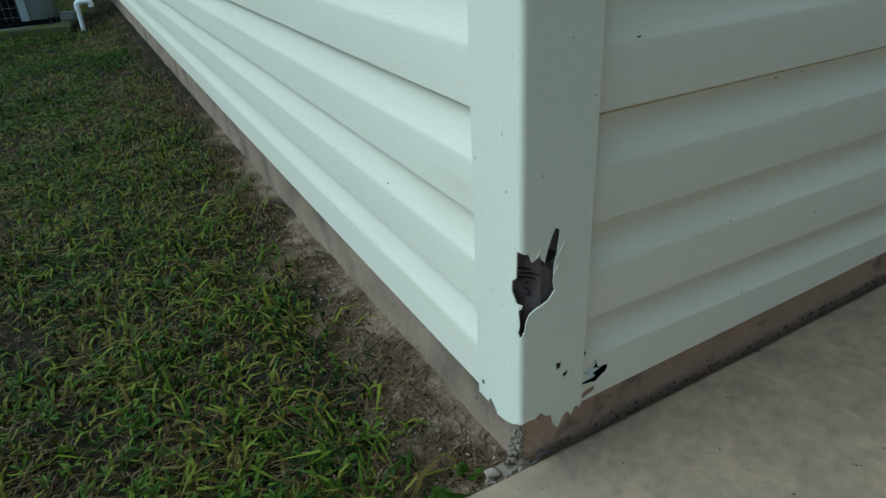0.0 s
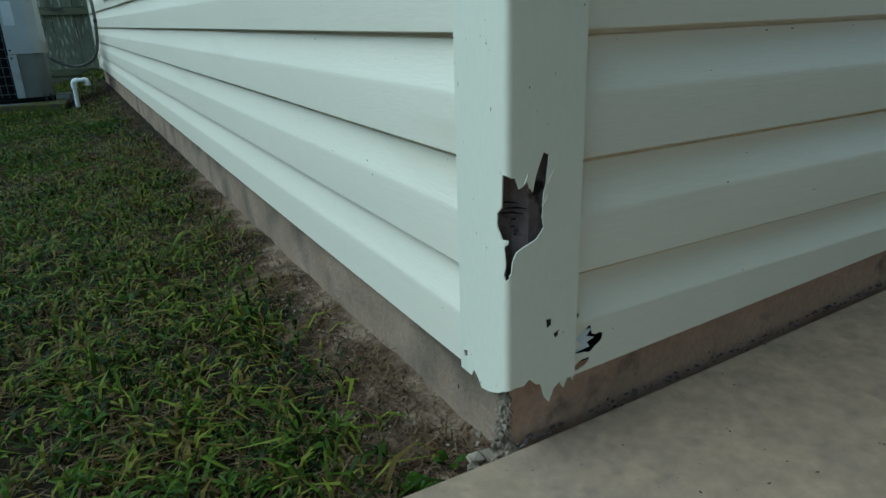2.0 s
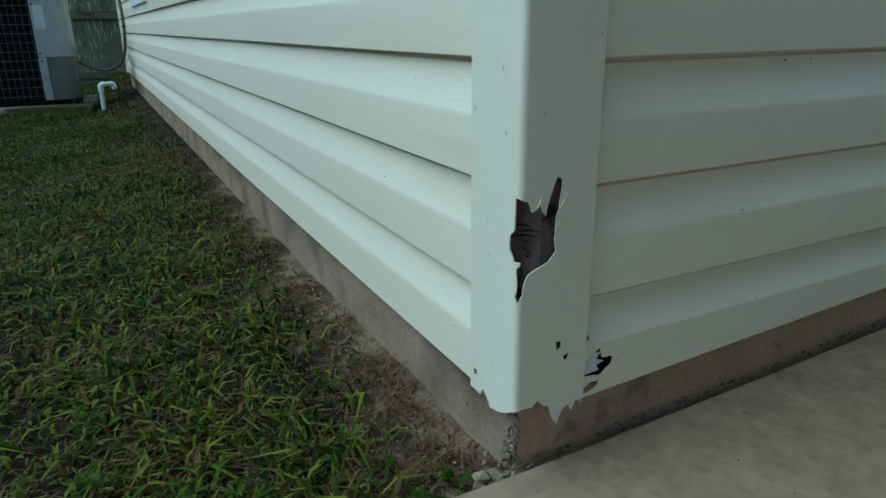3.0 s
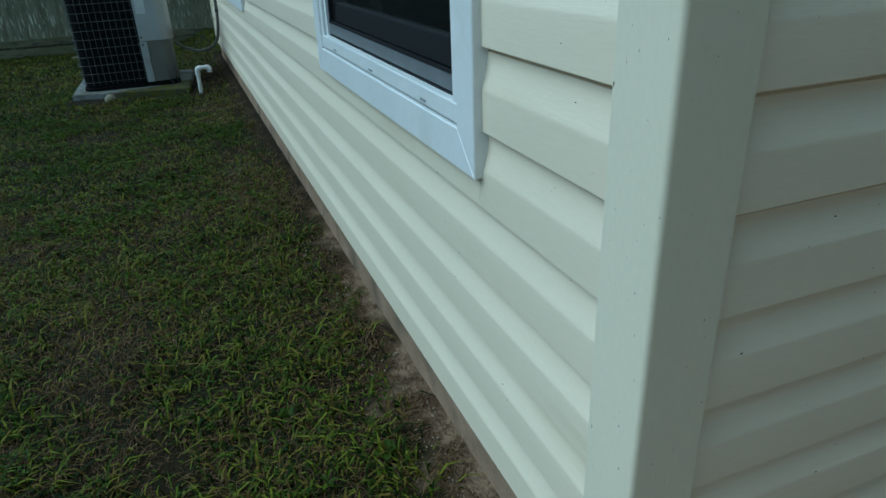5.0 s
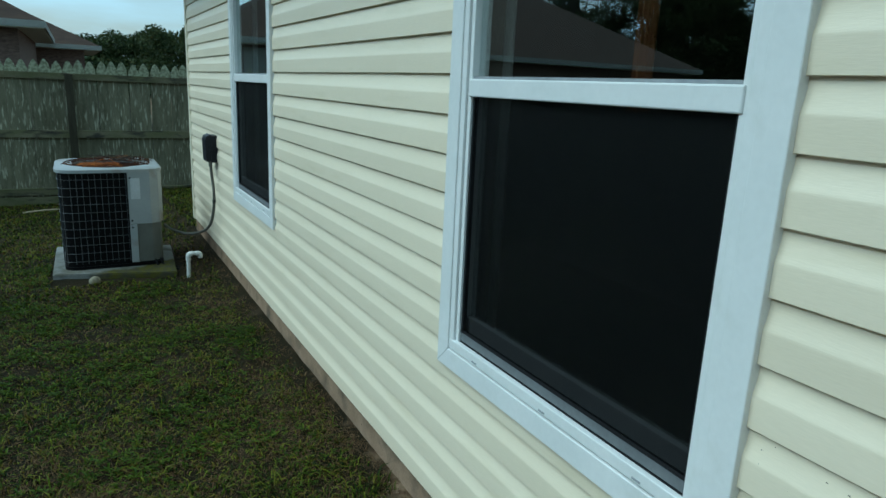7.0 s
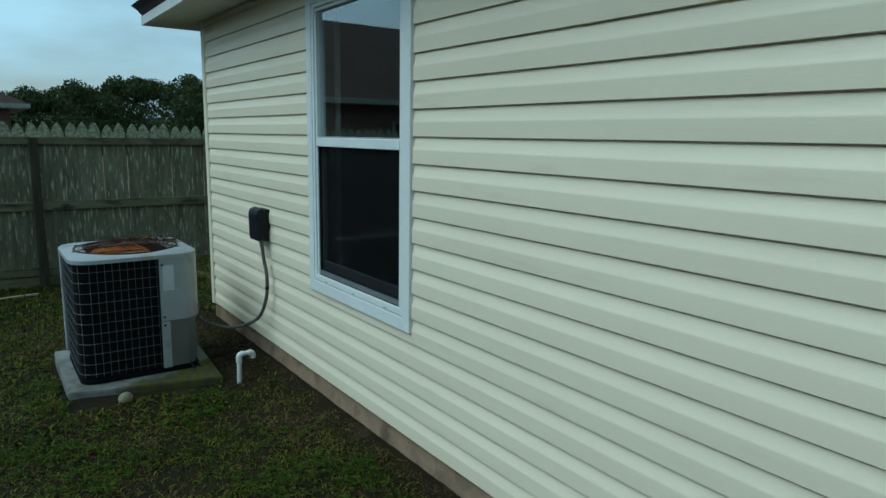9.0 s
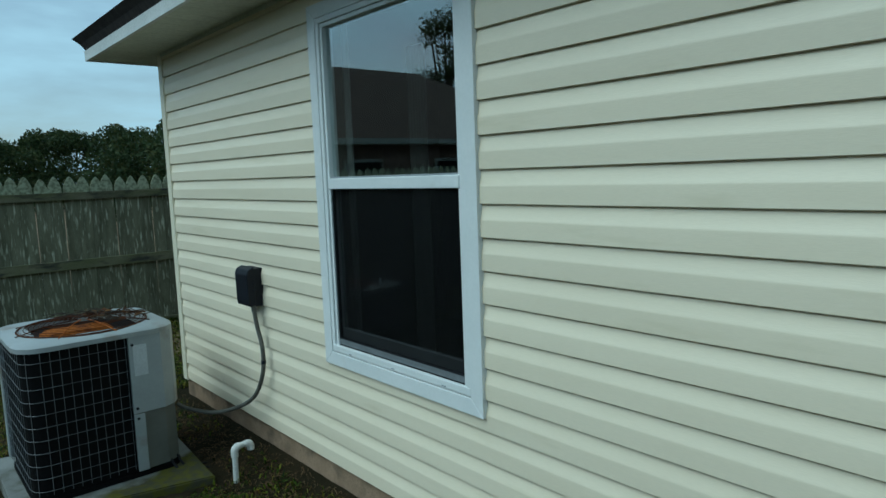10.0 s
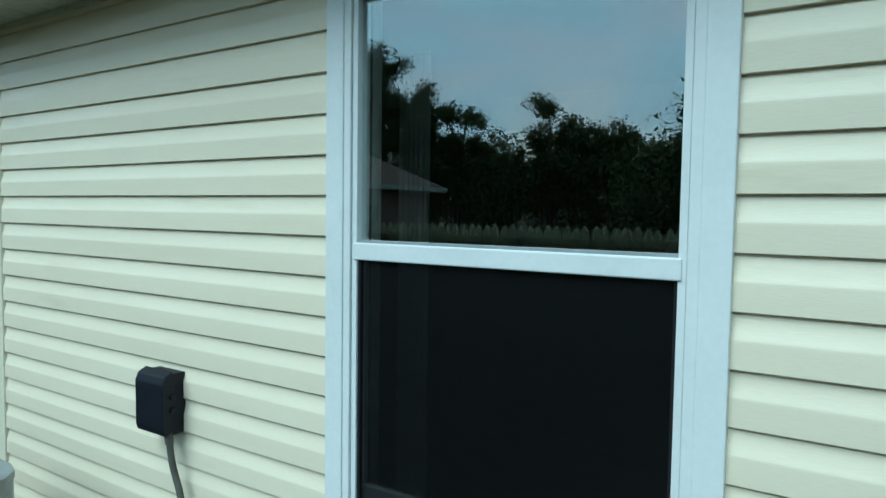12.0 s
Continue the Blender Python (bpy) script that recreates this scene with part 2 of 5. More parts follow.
ORANGE_RUST = mat("orange_rust", (0.50, 0.155, 0.025), (0.30, 0.08, 0.016), rough=0.85, scale=9, fine=90, bump=0.3, depth=0.002,
                  stain=(0.10, 0.03, 0.012), stain_scale=9, stain_lo=0.50, stain_hi=0.70)
FAN = mat("dark_rusty_blade", (0.10, 0.035, 0.015), (0.05, 0.02, 0.012), rough=0.85, scale=12, fine=90, bump=0.4)
LABEL = mat("pale_label", (0.62, 0.65, 0.66), rough=0.5, scale=10)
BLACK_PLASTIC = mat("black_plastic", (0.004, 0.006, 0.012), (0.007, 0.009, 0.016), spec=0.3, rough=0.5, scale=20, fine=120, bump=0.1)
CONDUIT = mat("grey_conduit", (0.15, 0.145, 0.125), (0.095, 0.09, 0.078), rough=0.6, scale=20)
PVC = mat("white_pvc", (0.78, 0.78, 0.74), (0.70, 0.70, 0.66), rough=0.35, scale=15, stain=(0.45, 0.43, 0.35), stain_scale=14, stain_lo=0.62, stain_hi=0.9)
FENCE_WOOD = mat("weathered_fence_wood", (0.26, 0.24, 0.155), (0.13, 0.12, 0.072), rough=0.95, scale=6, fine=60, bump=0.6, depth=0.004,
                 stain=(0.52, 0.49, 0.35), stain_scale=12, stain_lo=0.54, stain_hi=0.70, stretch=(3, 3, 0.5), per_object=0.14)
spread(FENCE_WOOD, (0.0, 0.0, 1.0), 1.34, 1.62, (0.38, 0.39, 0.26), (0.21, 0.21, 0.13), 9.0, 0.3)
FENCE_POST = mat("dark_fence_post", (0.085, 0.075, 0.05), (0.045, 0.04, 0.026), rough=0.95, scale=6, fine=60, bump=0.6, depth=0.004, stretch=(3, 3, 0.5))
FENCE_RAIL = mat("mossy_fence_rail", (0.23, 0.20, 0.125), (0.14, 0.14, 0.065), rough=0.95, scale=5, fine=60, bump=0.6, depth=0.004,
                 stain=(0.055, 0.05, 0.04), stain_scale=7, stain_lo=0.52, stain_hi=0.7, stretch=(0.6, 2, 2), per_object=0.15)
NEIGHBOUR_TRIM = mat("dull_trim", (0.34, 0.34, 0.30), rough=0.7, scale=3)
BRICK = mat("brown_brick", (0.23, 0.155, 0.12), (0.12, 0.08, 0.065), rough=0.9, scale=9, fine=30, bump=0.4, depth=0.01, stretch=(1, 1, 3))
ROOF_BROWN = mat("brown_roof", (0.075, 0.050, 0.038), (0.050, 0.034, 0.027), rough=0.95, scale=3, fine=12, bump=0.4, depth=0.02, stretch=(1, 1, 4))
BARK = mat("bark", (0.07, 0.055, 0.042), (0.04, 0.03, 0.025), rough=0.95, scale=10, fine=40, bump=0.8, depth=0.01)
DEAD_LEAF = mat("dead_leaf_brown", (0.15, 0.075, 0.03), (0.08, 0.04, 0.018), rough=0.9, scale=20)
STRAW = mat("dry_stick", (0.42, 0.33, 0.22), rough=0.9, scale=20)
BALL = mat("weathered_ball", (0.31, 0.28, 0.20), (0.12, 0.105, 0.07), rough=0.8, scale=18, fine=60, bump=0.3)
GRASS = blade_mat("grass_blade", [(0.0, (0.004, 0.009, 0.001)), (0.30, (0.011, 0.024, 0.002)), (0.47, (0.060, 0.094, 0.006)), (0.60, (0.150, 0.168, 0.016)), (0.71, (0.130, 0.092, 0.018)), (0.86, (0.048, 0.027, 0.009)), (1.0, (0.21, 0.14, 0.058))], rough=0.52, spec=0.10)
CLOVER = blade_mat("broad_leaf", [(0.0, (0.012, 0.026, 0.002)), (0.5, (0.042, 0.076, 0.005)), (1.0, (0.115, 0.155, 0.016))], rough=0.5, spec=0.12)
THATCH = blade_mat("dry_thatch", [(0.0, (0.065, 0.038, 0.019)), (0.5, (0.13, 0.078, 0.040)), (1.0, (0.24, 0.17, 0.095))], rough=0.9)
LEAF = blade_mat("tree_leaf", [(0.0, (0.018, 0.032, 0.010)), (0.45, (0.035, 0.055, 0.016)), (0.8, (0.06, 0.07, 0.02)), (1.0, (0.10, 0.07, 0.025))])
LEAF_FAR = blade_mat("wood_leaf", [(0.0, (0.02, 0.035, 0.015)), (0.5, (0.04, 0.06, 0.022)), (0.85, (0.07, 0.075, 0.025)), (1.0, (0.13, 0.08, 0.03))])


# ---- building helpers ----
def world_of(ob):
    return world_of(ob.parent) @ ob.matrix_parent_inverse @ ob.matrix_basis if ob.parent else ob.matrix_basis.copy()


def hang(ob, parent):
    if parent:
        ob.parent = parent
        ob.matrix_parent_inverse = world_of(parent).inverted()
    return ob


def part(name, bm, material, parent=None, label="", smooth=False):
    me = bpy.data.meshes.new(name)
    bmesh.ops.recalc_face_normals(bm, faces=bm.faces)
    bm.to_mesh(me)
    bm.free()
    me.materials.append(material)
    if smooth:
        for p in me.polygons:
            p.use_smooth = True
        me.set_sharp_from_angle(angle=radians(40))
    ob = hang(new(name, me), parent)
    return tagged(ob, label) if label else ob


def raw(name, verts, faces, material, parent=None):
    me = bpy.data.meshes.new(name)
    me.from_pydata(verts, [], faces)
    me.materials.append(material)
    return hang(new(name, me), parent)


def thing(name, at, label, category, group="", kind=""):
    ob = new(name)
    ob.empty_display_size = 0.1
    ob.matrix_basis = Matrix.Translation(at)
    return tagged(ob, label, category, group, kind)


def box(bm, x0, x1, y0, y1, z0, z1, bevel=0.0, seg=2):
    r = bmesh.ops.create_cube(bm, size=1.0)
    for v in r["verts"]:
        v.co = Vector((x0 + (v.co.x + 0.5) * (x1 - x0), y0 + (v.co.y + 0.5) * (y1 - y0), z0 + (v.co.z + 0.5) * (z1 - z0)))
    if bevel:
        es = list({e for v in r["verts"] for e in v.link_edges})
        bmesh.ops.bevel(bm, geom=es, offset=bevel, segments=seg, affect="EDGES", profile=0.5)
    return bm


def slab(x0, x1, y0, y1, z0, z1, bevel=0.0, seg=2):
    return box(bmesh.new(), x0, x1, y0, y1, z0, z1, bevel, seg)


def prism(bm, pts, a, b):
    """Joins two outlines, a and b being functions from a 2D point to a place."""
    va = [bm.verts.new(a(p)) for p in pts]
    vb = [bm.verts.new(b(p)) for p in pts]
    n = len(pts)
    for i in range(n):
        bm.faces.new((va[i], va[(i + 1) % n], vb[(i + 1) % n], vb[i]))
    bm.faces.new(va)
    bm.faces.new(list(reversed(vb)))
    return bm


def tube(bm, pts, r, sides=10, caps=True):
    """A round pipe through the places pts."""
    pts = [Vector(p) for p in pts]
    rings = []
    for i, p in enumerate(pts):
        d = (pts[min(i + 1, len(pts) - 1)] - pts[max(i - 1, 0)]).normalized()
        side = d.orthogonal().normalized() if i == 0 else (side - d * side.dot(d)).normalized()
        up = d.cross(side)
        rr = r[i] if isinstance(r, (list, tuple)) else r
        rings.append([bm.verts.new(p + (side * math.cos(k) + up * math.sin(k)) * rr) for k in (2 * math.pi * j / sides for j in range(sides))])
    for q, w in zip(rings, rings[1:]):
        for j in range(sides):
            bm.faces.new((q[j], q[(j + 1) % sides], w[(j + 1) % sides], w[j]))
    if caps:
        bm.faces.new(rings[0])
        bm.faces.new(list(reversed(rings[-1])))
    return bm


def bend(pts, steps=8):
    """A smooth line (Catmull-Rom) through pts."""
    P = [Vector(p) for p in pts]
    P = [P[0] * 2 - P[1]] + P + [P[-1] * 2 - P[-2]]
    out = []
    for i in range(1, len(P) - 2):
        for k in range(steps):
            t = k / steps
            a, b, c, d = P[i - 1:i + 3]
            out.append(0.5 * (2 * b + (c - a) * t + (2 * a - 5 * b + 4 * c - d) * t * t + (3 * b - a - 3 * c + d) * t ** 3))
    return out + [P[-2]]


def inside(x, y, poly):
    hit = False
    for (x0, y0), (x1, y1) in zip(poly, poly[1:] + poly[:1]):
        if (y0 > y) != (y1 > y) and x < (x1 - x0) * (y - y0) / (y1 - y0) + x0:
            hit = not hit
    return hit


def pierced(outline, holes, lines, place, thick, inward):
    """A thin sheet with torn holes: flat outline and holes in (s, z), creases along lines s or z, laid out by place."""
    verts, edges = [], []
    for loop in [outline, *holes]:
        k = len(verts)
        verts += [Vector(p) for p in loop]
        edges += [(k + i, k + (i + 1) % len(loop)) for i in range(len(loop))]
    for a, b in lines:
        k = len(verts)
        verts += [Vector(a), Vector(b)]
        edges.append((k, k + 1))
    vs, _, fs, *_ = geometry.delaunay_2d_cdt(verts, edges, [], 0, 1e-5)
    bm = bmesh.new()
    bv = [bm.verts.new(place(v.x, v.y)) for v in vs]
    for f in fs:
        cx, cz = sum(vs[i].x for i in f) / len(f), sum(vs[i].y for i in f) / len(f)
        if inside(cx, cz, outline) and not any(inside(cx, cz, h) for h in holes):
            try:
                bm.faces.new([bv[i] for i in f])
            except ValueError:
                pass
    bmesh.ops.delete(bm, geom=[v for v in bm.verts if not v.link_faces], context="VERTS")
    bmesh.ops.recalc_face_normals(bm, faces=bm.faces)
    bm.faces.ensure_lookup_table()
    if sum(f.normal.dot(inward) * f.calc_area() for f in bm.faces) > 0:
        bmesh.ops.reverse_faces(bm, faces=bm.faces)
    bmesh.ops.solidify(bm, geom=list(bm.faces), thickness=thick)
    return bm


def ragged(pts, size, seed, cuts=3):
    """A closed outline with small random tears along its sides."""
    rnd = random.Random(seed)
    out = []
    for a, b in zip(pts, pts[1:] + pts[:1]):
        out.append(a)
        for i in range(1, cuts):
            t = i / cuts
            out.append((a[0] + (b[0] - a[0]) * t + rnd.uniform(-size, size), a[1] + (b[1] - a[1]) * t + rnd.uniform(-size, size)))
    return out


# ---- the ground ----
def ground_z(x, y):
    z = -0.02 - 0.0262 * np.clip(y, 0, 14)
    z = z + (0.010 * np.clip(y, 0, 7.5) + 0.014 * np.clip(y - 1.2, 0, 6)) * np.exp(np.clip(x, -5, 0) / 0.22)
    z = z - 0.02 * (1 - np.exp(np.clip(x, -6, 0) / 0.8))
    z = z + 0.045 * np.exp(-((x + 1.1) / 0.6) ** 2 - ((y - 5.9) / 0.7) ** 2)
    return np.where((y < 0.0) & (y > -3.6) & (x > -2.6), -0.14, z)


def smooth_noise(x, y, s, seed=0.0):
    return np.array([noise.noise((a * s, b * s, seed)) for a, b in zip(np.ravel(x), np.ravel(y))]).reshape(np.shape(x))


def make_ground():
    far = [20, 30, 50, 90, 180, 400, 1200]
    xs = np.concatenate([[-v for v in reversed(far)], np.arange(-14, -3, 0.5), np.arange(-3, -1.0, 0.08), np.arange(-1.0, 0.05, 0.02), [0.06, 0.5, 2, 5, 10], far])
    ys = np.concatenate([[-v for v in reversed(far)], [-12, -8, -4, -3.61, -3.59, -1, -0.01], np.arange(0.0, 2.4, 0.02), np.arange(2.4, 7.5, 0.03), np.arange(7.5, 11, 0.09), np.arange(11, 18, 0.7), far])
    X, Y = np.meshgrid(xs, ys)
    Z = ground_z(X, Y)
    near = (X > -6) & (X < 0.1) & (Y > 0) & (Y < 11)
    rel = np.zeros_like(X)
    rel[near] = 0.016 * smooth_noise(X[near], Y[near], 5.0) + 0.009 * smooth_noise(X[near], Y[near], 24.0, 3.0)
    Z = Z + rel * np.clip(0.4 - X * 8, 0.4, 1)
    n, m = X.shape
    verts = np.stack([X.ravel(), Y.ravel(), Z.ravel()], 1)
    idx = np.arange(n * m).reshape(n, m)
    faces = np.stack([idx[:-1, :-1].ravel(), idx[:-1, 1:].ravel(), idx[1:, 1:].ravel(), idx[1:, :-1].ravel()], 1)
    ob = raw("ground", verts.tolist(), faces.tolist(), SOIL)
    for p in ob.data.polygons:
        p.use_smooth = True
    return tagged(ob, "mown lawn soil with bare dry dirt along the footing", "ground", kind="structure")


make_ground()


def make_patio():
    xs = [-2.5, -1.2, 0.0, 0.4, 0.8, 1.2, 2.0, 3.5, 6.0]
    edge = [(y, z) for y, z in ((-3.5, -0.10), (-3.5, 0.0), (-3.49, 0.012), (-0.003, 0.012), (0.004, 0.007), (0.006, 0.0), (0.006, -0.10))]
    bm = bmesh.new()
    rings = [[bm.verts.new((x, y, z + (rise(x) if z > -0.05 else 0))) for y, z in edge] for x in xs]
    for p, q in zip(rings, rings[1:]):
        for k in range(len(edge)):
            bm.faces.new((p[k], p[(k + 1) % len(edge)], q[(k + 1) % len(edge)], q[k]))
    bm.faces.new(rings[0])
    bm.faces.new(list(reversed(rings[-1])))
    return part("patio", bm, SLAB)


def rise(x):
    """The patio and the cut of the bottom course climb a little away from the corner."""
    return 0.041 * min(max(x - 0.08, 0.0), 1.6)


patio = make_patio()
tagged(patio, "bare stained concrete patio slab against the house", "patio", kind="structure")


# ---- the house ----
C, ZB = 0.127, 0.085                    # siding course, bottom of the siding
Y_END, X_END, Z_TOP = 7.17, 6.0, 2.54   # far corner, end of the cross wall, soffit
POST = 0.086
WINDOWS = (0.425, 3.80)                 # where each window's casing begins
W_WIDE, W_LOW, W_HIGH = 1.17, 0.645, 2.43

PROFILE = [(-0.017, 0.0), (-0.0015, 0.0), (0.0, 0.0015), (0.0003, 0.030), (0.0002, 0.0610), (0.0, 0.0655), (-0.0005, 0.0680), (-0.0024, 0.0740), (-0.0047, 0.0820), (-0.0067, 0.0900), (-0.0084, 0.0980), (-0.0097, 0.1060), (-0.0106, 0.1140), (-0.0111, 0.1205), (-0.0158, 0.1222), (-0.0158, 0.127), (-0.017, 0.127)]


def plank(name, a, b, z0, along_y, parent, material, high=C):
    """One siding course from a to b, with the lap's cove at its top and a little waviness."""
    n = max(2, int((b - a) / 0.35))
    bm = bmesh.new()
    rings = []
    for i in range(n + 1):
        u = a + (b - a) * i / n
        ring = []
        for o, z in PROFILE:
            if z > high:
                z = high
            w = o + (0.0011 * noise.noise((u * 1.7, z0 * 9, 2.0)) if o > -0.016 else 0.0)
            dz = 0.0013 * noise.noise((u * 1.1, z0 * 5, 8.0)) if z < 0.05 else 0.0
            ring.append(bm.verts.new((-w, u, z0 + z + dz) if along_y else (u, -w, z0 + z + dz)))
        rings.append(ring)
    k = len(PROFILE)
    for p, q in zip(rings, rings[1:]):
        for j in range(k):
            bm.faces.new((p[j], p[(j + 1) % k], q[(j + 1) % k], q[j]))
    bm.faces.new(rings[0])
    bm.faces.new(list(reversed(rings[-1])))
    ob = part(name, bm, material, parent, smooth=True)
    ob.data.set_sharp_from_angle(angle=radians(30))
    return ob


def wall_core(name, label):
    bm = bmesh.new()
    if name == "wall_west":
        y = 0.02
        for w in WINDOWS:
            box(bm, 0.020, 0.15, y if y > 0.1 else 0.101, w + 0.05, ZB, Z_TOP)
            box(bm, 0.018, 0.15, w + 0.05, w + W_WIDE - 0.05, ZB, W_LOW + 0.06)
            box(bm, 0.018, 0.15, w + 0.05, w + W_WIDE - 0.05, W_HIGH - 0.06, Z_TOP)
            y = w + W_WIDE - 0.05
        box(bm, 0.018, 0.15, y, Y_END, ZB, Z_TOP)
    elif name == "wall_south":
        box(bm, 0.15, X_END, 0.021, 0.15, ZB + 0.051, Z_TOP)
    elif name == "wall_north":
        box(bm, 0.15, X_END, Y_END - 0.13, Y_END, ZB, Z_TOP)
    else:
        box(bm, X_END, X_END + 0.13, 0.018, Y_END, ZB, Z_TOP)
    return tagged(part(name, bm, CORE), label, "wall", kind="structure")


wall_w = wall_core("wall_west", "long house wall clad in cream dutch lap vinyl siding")
wall_s = wall_core("wall_south", "house wall clad in cream vinyl siding above the patio")
wall_core("wall_north", "plain far end wall of the house")
wall_core("wall_east", "plain back wall of the house")

COURSES = int((Z_TOP - ZB) / C) + 1
for k in range(COURSES):
    z = ZB + k * C
    high = min(C, Z_TOP - z)
    cuts = [POST - 0.006]
    for w in WINDOWS:
        if z + C > W_LOW + 0.004 and z < W_HIGH - 0.004:
            cuts += [w + 0.012, w + W_WIDE - 0.012]
    cuts.append(Y_END - 0.06)
    for w in WINDOWS:
        if z < W_LOW and z + C > W_LOW + 0.004:
            plank("plank", w + 0.0125, w + W_WIDE - 0.0125, z, True, wall_w, VINYL, W_LOW - z + 0.008)
        if z < W_HIGH - 0.004 and z + C > W_HIGH:
            top_piece = plank("plank", w + 0.0125, w + W_WIDE - 0.0125, z, True, wall_w, VINYL, high)
            for v in top_piece.data.vertices:
                v.co.z = max(v.co.z, W_HIGH - 0.008)
    for a, b in zip(cuts[::2], cuts[1::2]):
        plank("plank", a, b, z, True, wall_w, VINYL, high)
    if k:
        plank("plank", POST - 0.006, X_END, z, False, wall_s, VINYL_FRONT, high)


def footing():
    bm = slab(0.02, 0.15, 0.021, Y_END, -0.55, ZB)
    box(bm, 0.0205, 0.145, 0.0215, 0.1, ZB, ZB + 0.045)
    west = part("footing_west", bm, CONCRETE)
    tagged(west, "rough stained concrete footing under the long wall", "footing", kind="structure")
    south = part("footing_south", slab(0.15, X_END, 0.02, 0.15, -0.5, ZB + 0.05), RED_CONCRETE)
    tagged(south, "reddish stained concrete footing above the patio", "footing", kind="structure")
    part("corner_face", slab(0.016, 0.1502, 0.0185, 0.0205, -0.3, ZB + 0.05), RED_CONCRETE, south)


footing()


# bottom course of the cross wall, torn near the corner post
def torn_course():
    prof = [(0.0, 0.0), (0.0, 0.0610), (0.0, 0.0655), (-0.0005, 0.0680), (-0.0024, 0.0740), (-0.0047, 0.0820), (-0.0067, 0.0900), (-0.0084, 0.0980), (-0.0097, 0.1060), (-0.0106, 0.1140), (-0.0111, 0.1205), (-0.0158, 0.1222), (-0.0158, 0.127)]

    def place(s, z):
        h = min(max(z, 0.0), C)
        for (o0, z0), (o1, z1) in zip(prof, prof[1:]):
            if h <= z1:
                o = o0 + (o1 - o0) * (h - z0) / (z1 - z0)
                break
        return Vector((s, -o, ZB + z))
    a, b = POST - 0.006, X_END
    outline = [(a, 0.0), (0.5, rise(0.5)), (1.0, rise(1.0)), (1.6, rise(1.6)), (b, rise(b)), (b, C), (a, C)]
    claw = ragged([(0.089, 0.047), (0.102, 0.052), (0.114, 0.060), (0.118, 0.047), (0.134, 0.044), (0.132, 0.034), (0.117, 0.024), (0.103, 0.026), (0.088, 0.030), (0.104, 0.037)], 0.0012, 4)
    slit = ragged([(0.089, 0.008), (0.100, 0.016), (0.115, 0.018), (0.112, 0.010), (0.098, 0.005)], 0.0012, 5)
    dot = ragged([(0.093, 0.075), (0.098, 0.079), (0.099, 0.073), (0.095, 0.071)], 0.0006, 6)
    lines = [((a, z), (b, z)) for _, z in prof[1:-1]]
    bm = pierced(outline, [claw, slit, dot], lines, place, 0.0014, Vector((0, 1, 0)))
    part("plank", bm, VINYL_FRONT, wall_s, "bottom vinyl course torn through beside the corner")


torn_course()


def corner_post(name, holes, bottom, top, label):
    """An outside corner post; s runs from the long wall (negative) round the corner to the cross wall."""
    R, P = 0.007, 0.007

    def place(s, z):
        q = R * math.pi / 4
        if s < -q:
            return Vector((-P, -P + R + (-s - q), z))
        if s > q:
            return Vector((-P + R + (s - q), -P, z))
        a = s / q * math.pi / 4
        return Vector((-P + R - R * math.cos(a + math.pi / 4), -P + R - R * math.sin(a + math.pi / 4), z))
    e = POST + P
    lines = [((s, ZB - 0.03), (s, top)) for s in (-0.0055, -0.0037, -0.0018, 0.0, 0.0018, 0.0037, 0.0055)]
    bm = pierced([*bottom, (e, top), (-e, top)], holes, lines, place, 0.0016, Vector((1, 1, 0)))
    post = part(name, bm, POST_VINYL, None, label)
    lip = bmesh.new()
    box(lip, -0.0065, 0.014, e - 0.009, e - 0.0075, ZB, top)
    box(lip, e - 0.009, e - 0.0075, -0.0065, 0.014, ZB, top)
    part("lip", lip, POST_VINYL, post)
    back = prism(bmesh.new(), [(0.002, 0.085), (0.002, 0.026), (0.026, 0.002), (0.085, 0.002), (0.085, 0.008), (0.012, 0.014), (0.008, 0.085)],
                 lambda p: (p[0], p[1], ZB + 0.05), lambda p: (p[0], p[1], top))
    bmesh.ops.subdivide_edges(back, edges=[e for e in back.edges if abs(e.verts[0].co.z - e.verts[1].co.z) > 1], cuts=2)
    part("backing", back, ROTTEN, post, "dark rotten sheathing behind the torn vinyl")
    for z, a, b in ((0.2905, 0.15, 0.85), (0.296, 0.3, 0.95), (0.3015, 0.1, 0.7), (0.284, 0.5, 0.62), (0.276, 0.45, 0.6), (0.268, 0.55, 0.65)):
        p, q = Vector((0.0015, 0.0255, z)), Vector((0.0255, 0.0015, z + 0.001))
        part("crack", tube(bmesh.new(), [p.lerp(q, a), p.lerp(q, (a + b) / 2) + Vector((0, 0, 0.0012)), p.lerp(q, b)], [0.0006, 0.0012, 0.0005], 5), SEAL, post, "dark split in the rotten board")
    for pts in (((0.0425, 0.322), (0.046, 0.331), (0.049, 0.337)), ((0.036, 0.300), (0.040, 0.306), (0.041, 0.312)), ((0.014, 0.326), (0.017, 0.334), (0.0165, 0.339))):
        part("curled_sliver", tube(bmesh.new(), [(x, -0.0075 - 0.0012 * i, z) for i, (x, z) in enumerate(pts)], [0.0011, 0.0009, 0.0003], 5), POST_VINYL, post, "stress whitened sliver of vinyl")
    return tagged(post, label, "corner post", kind="structure")


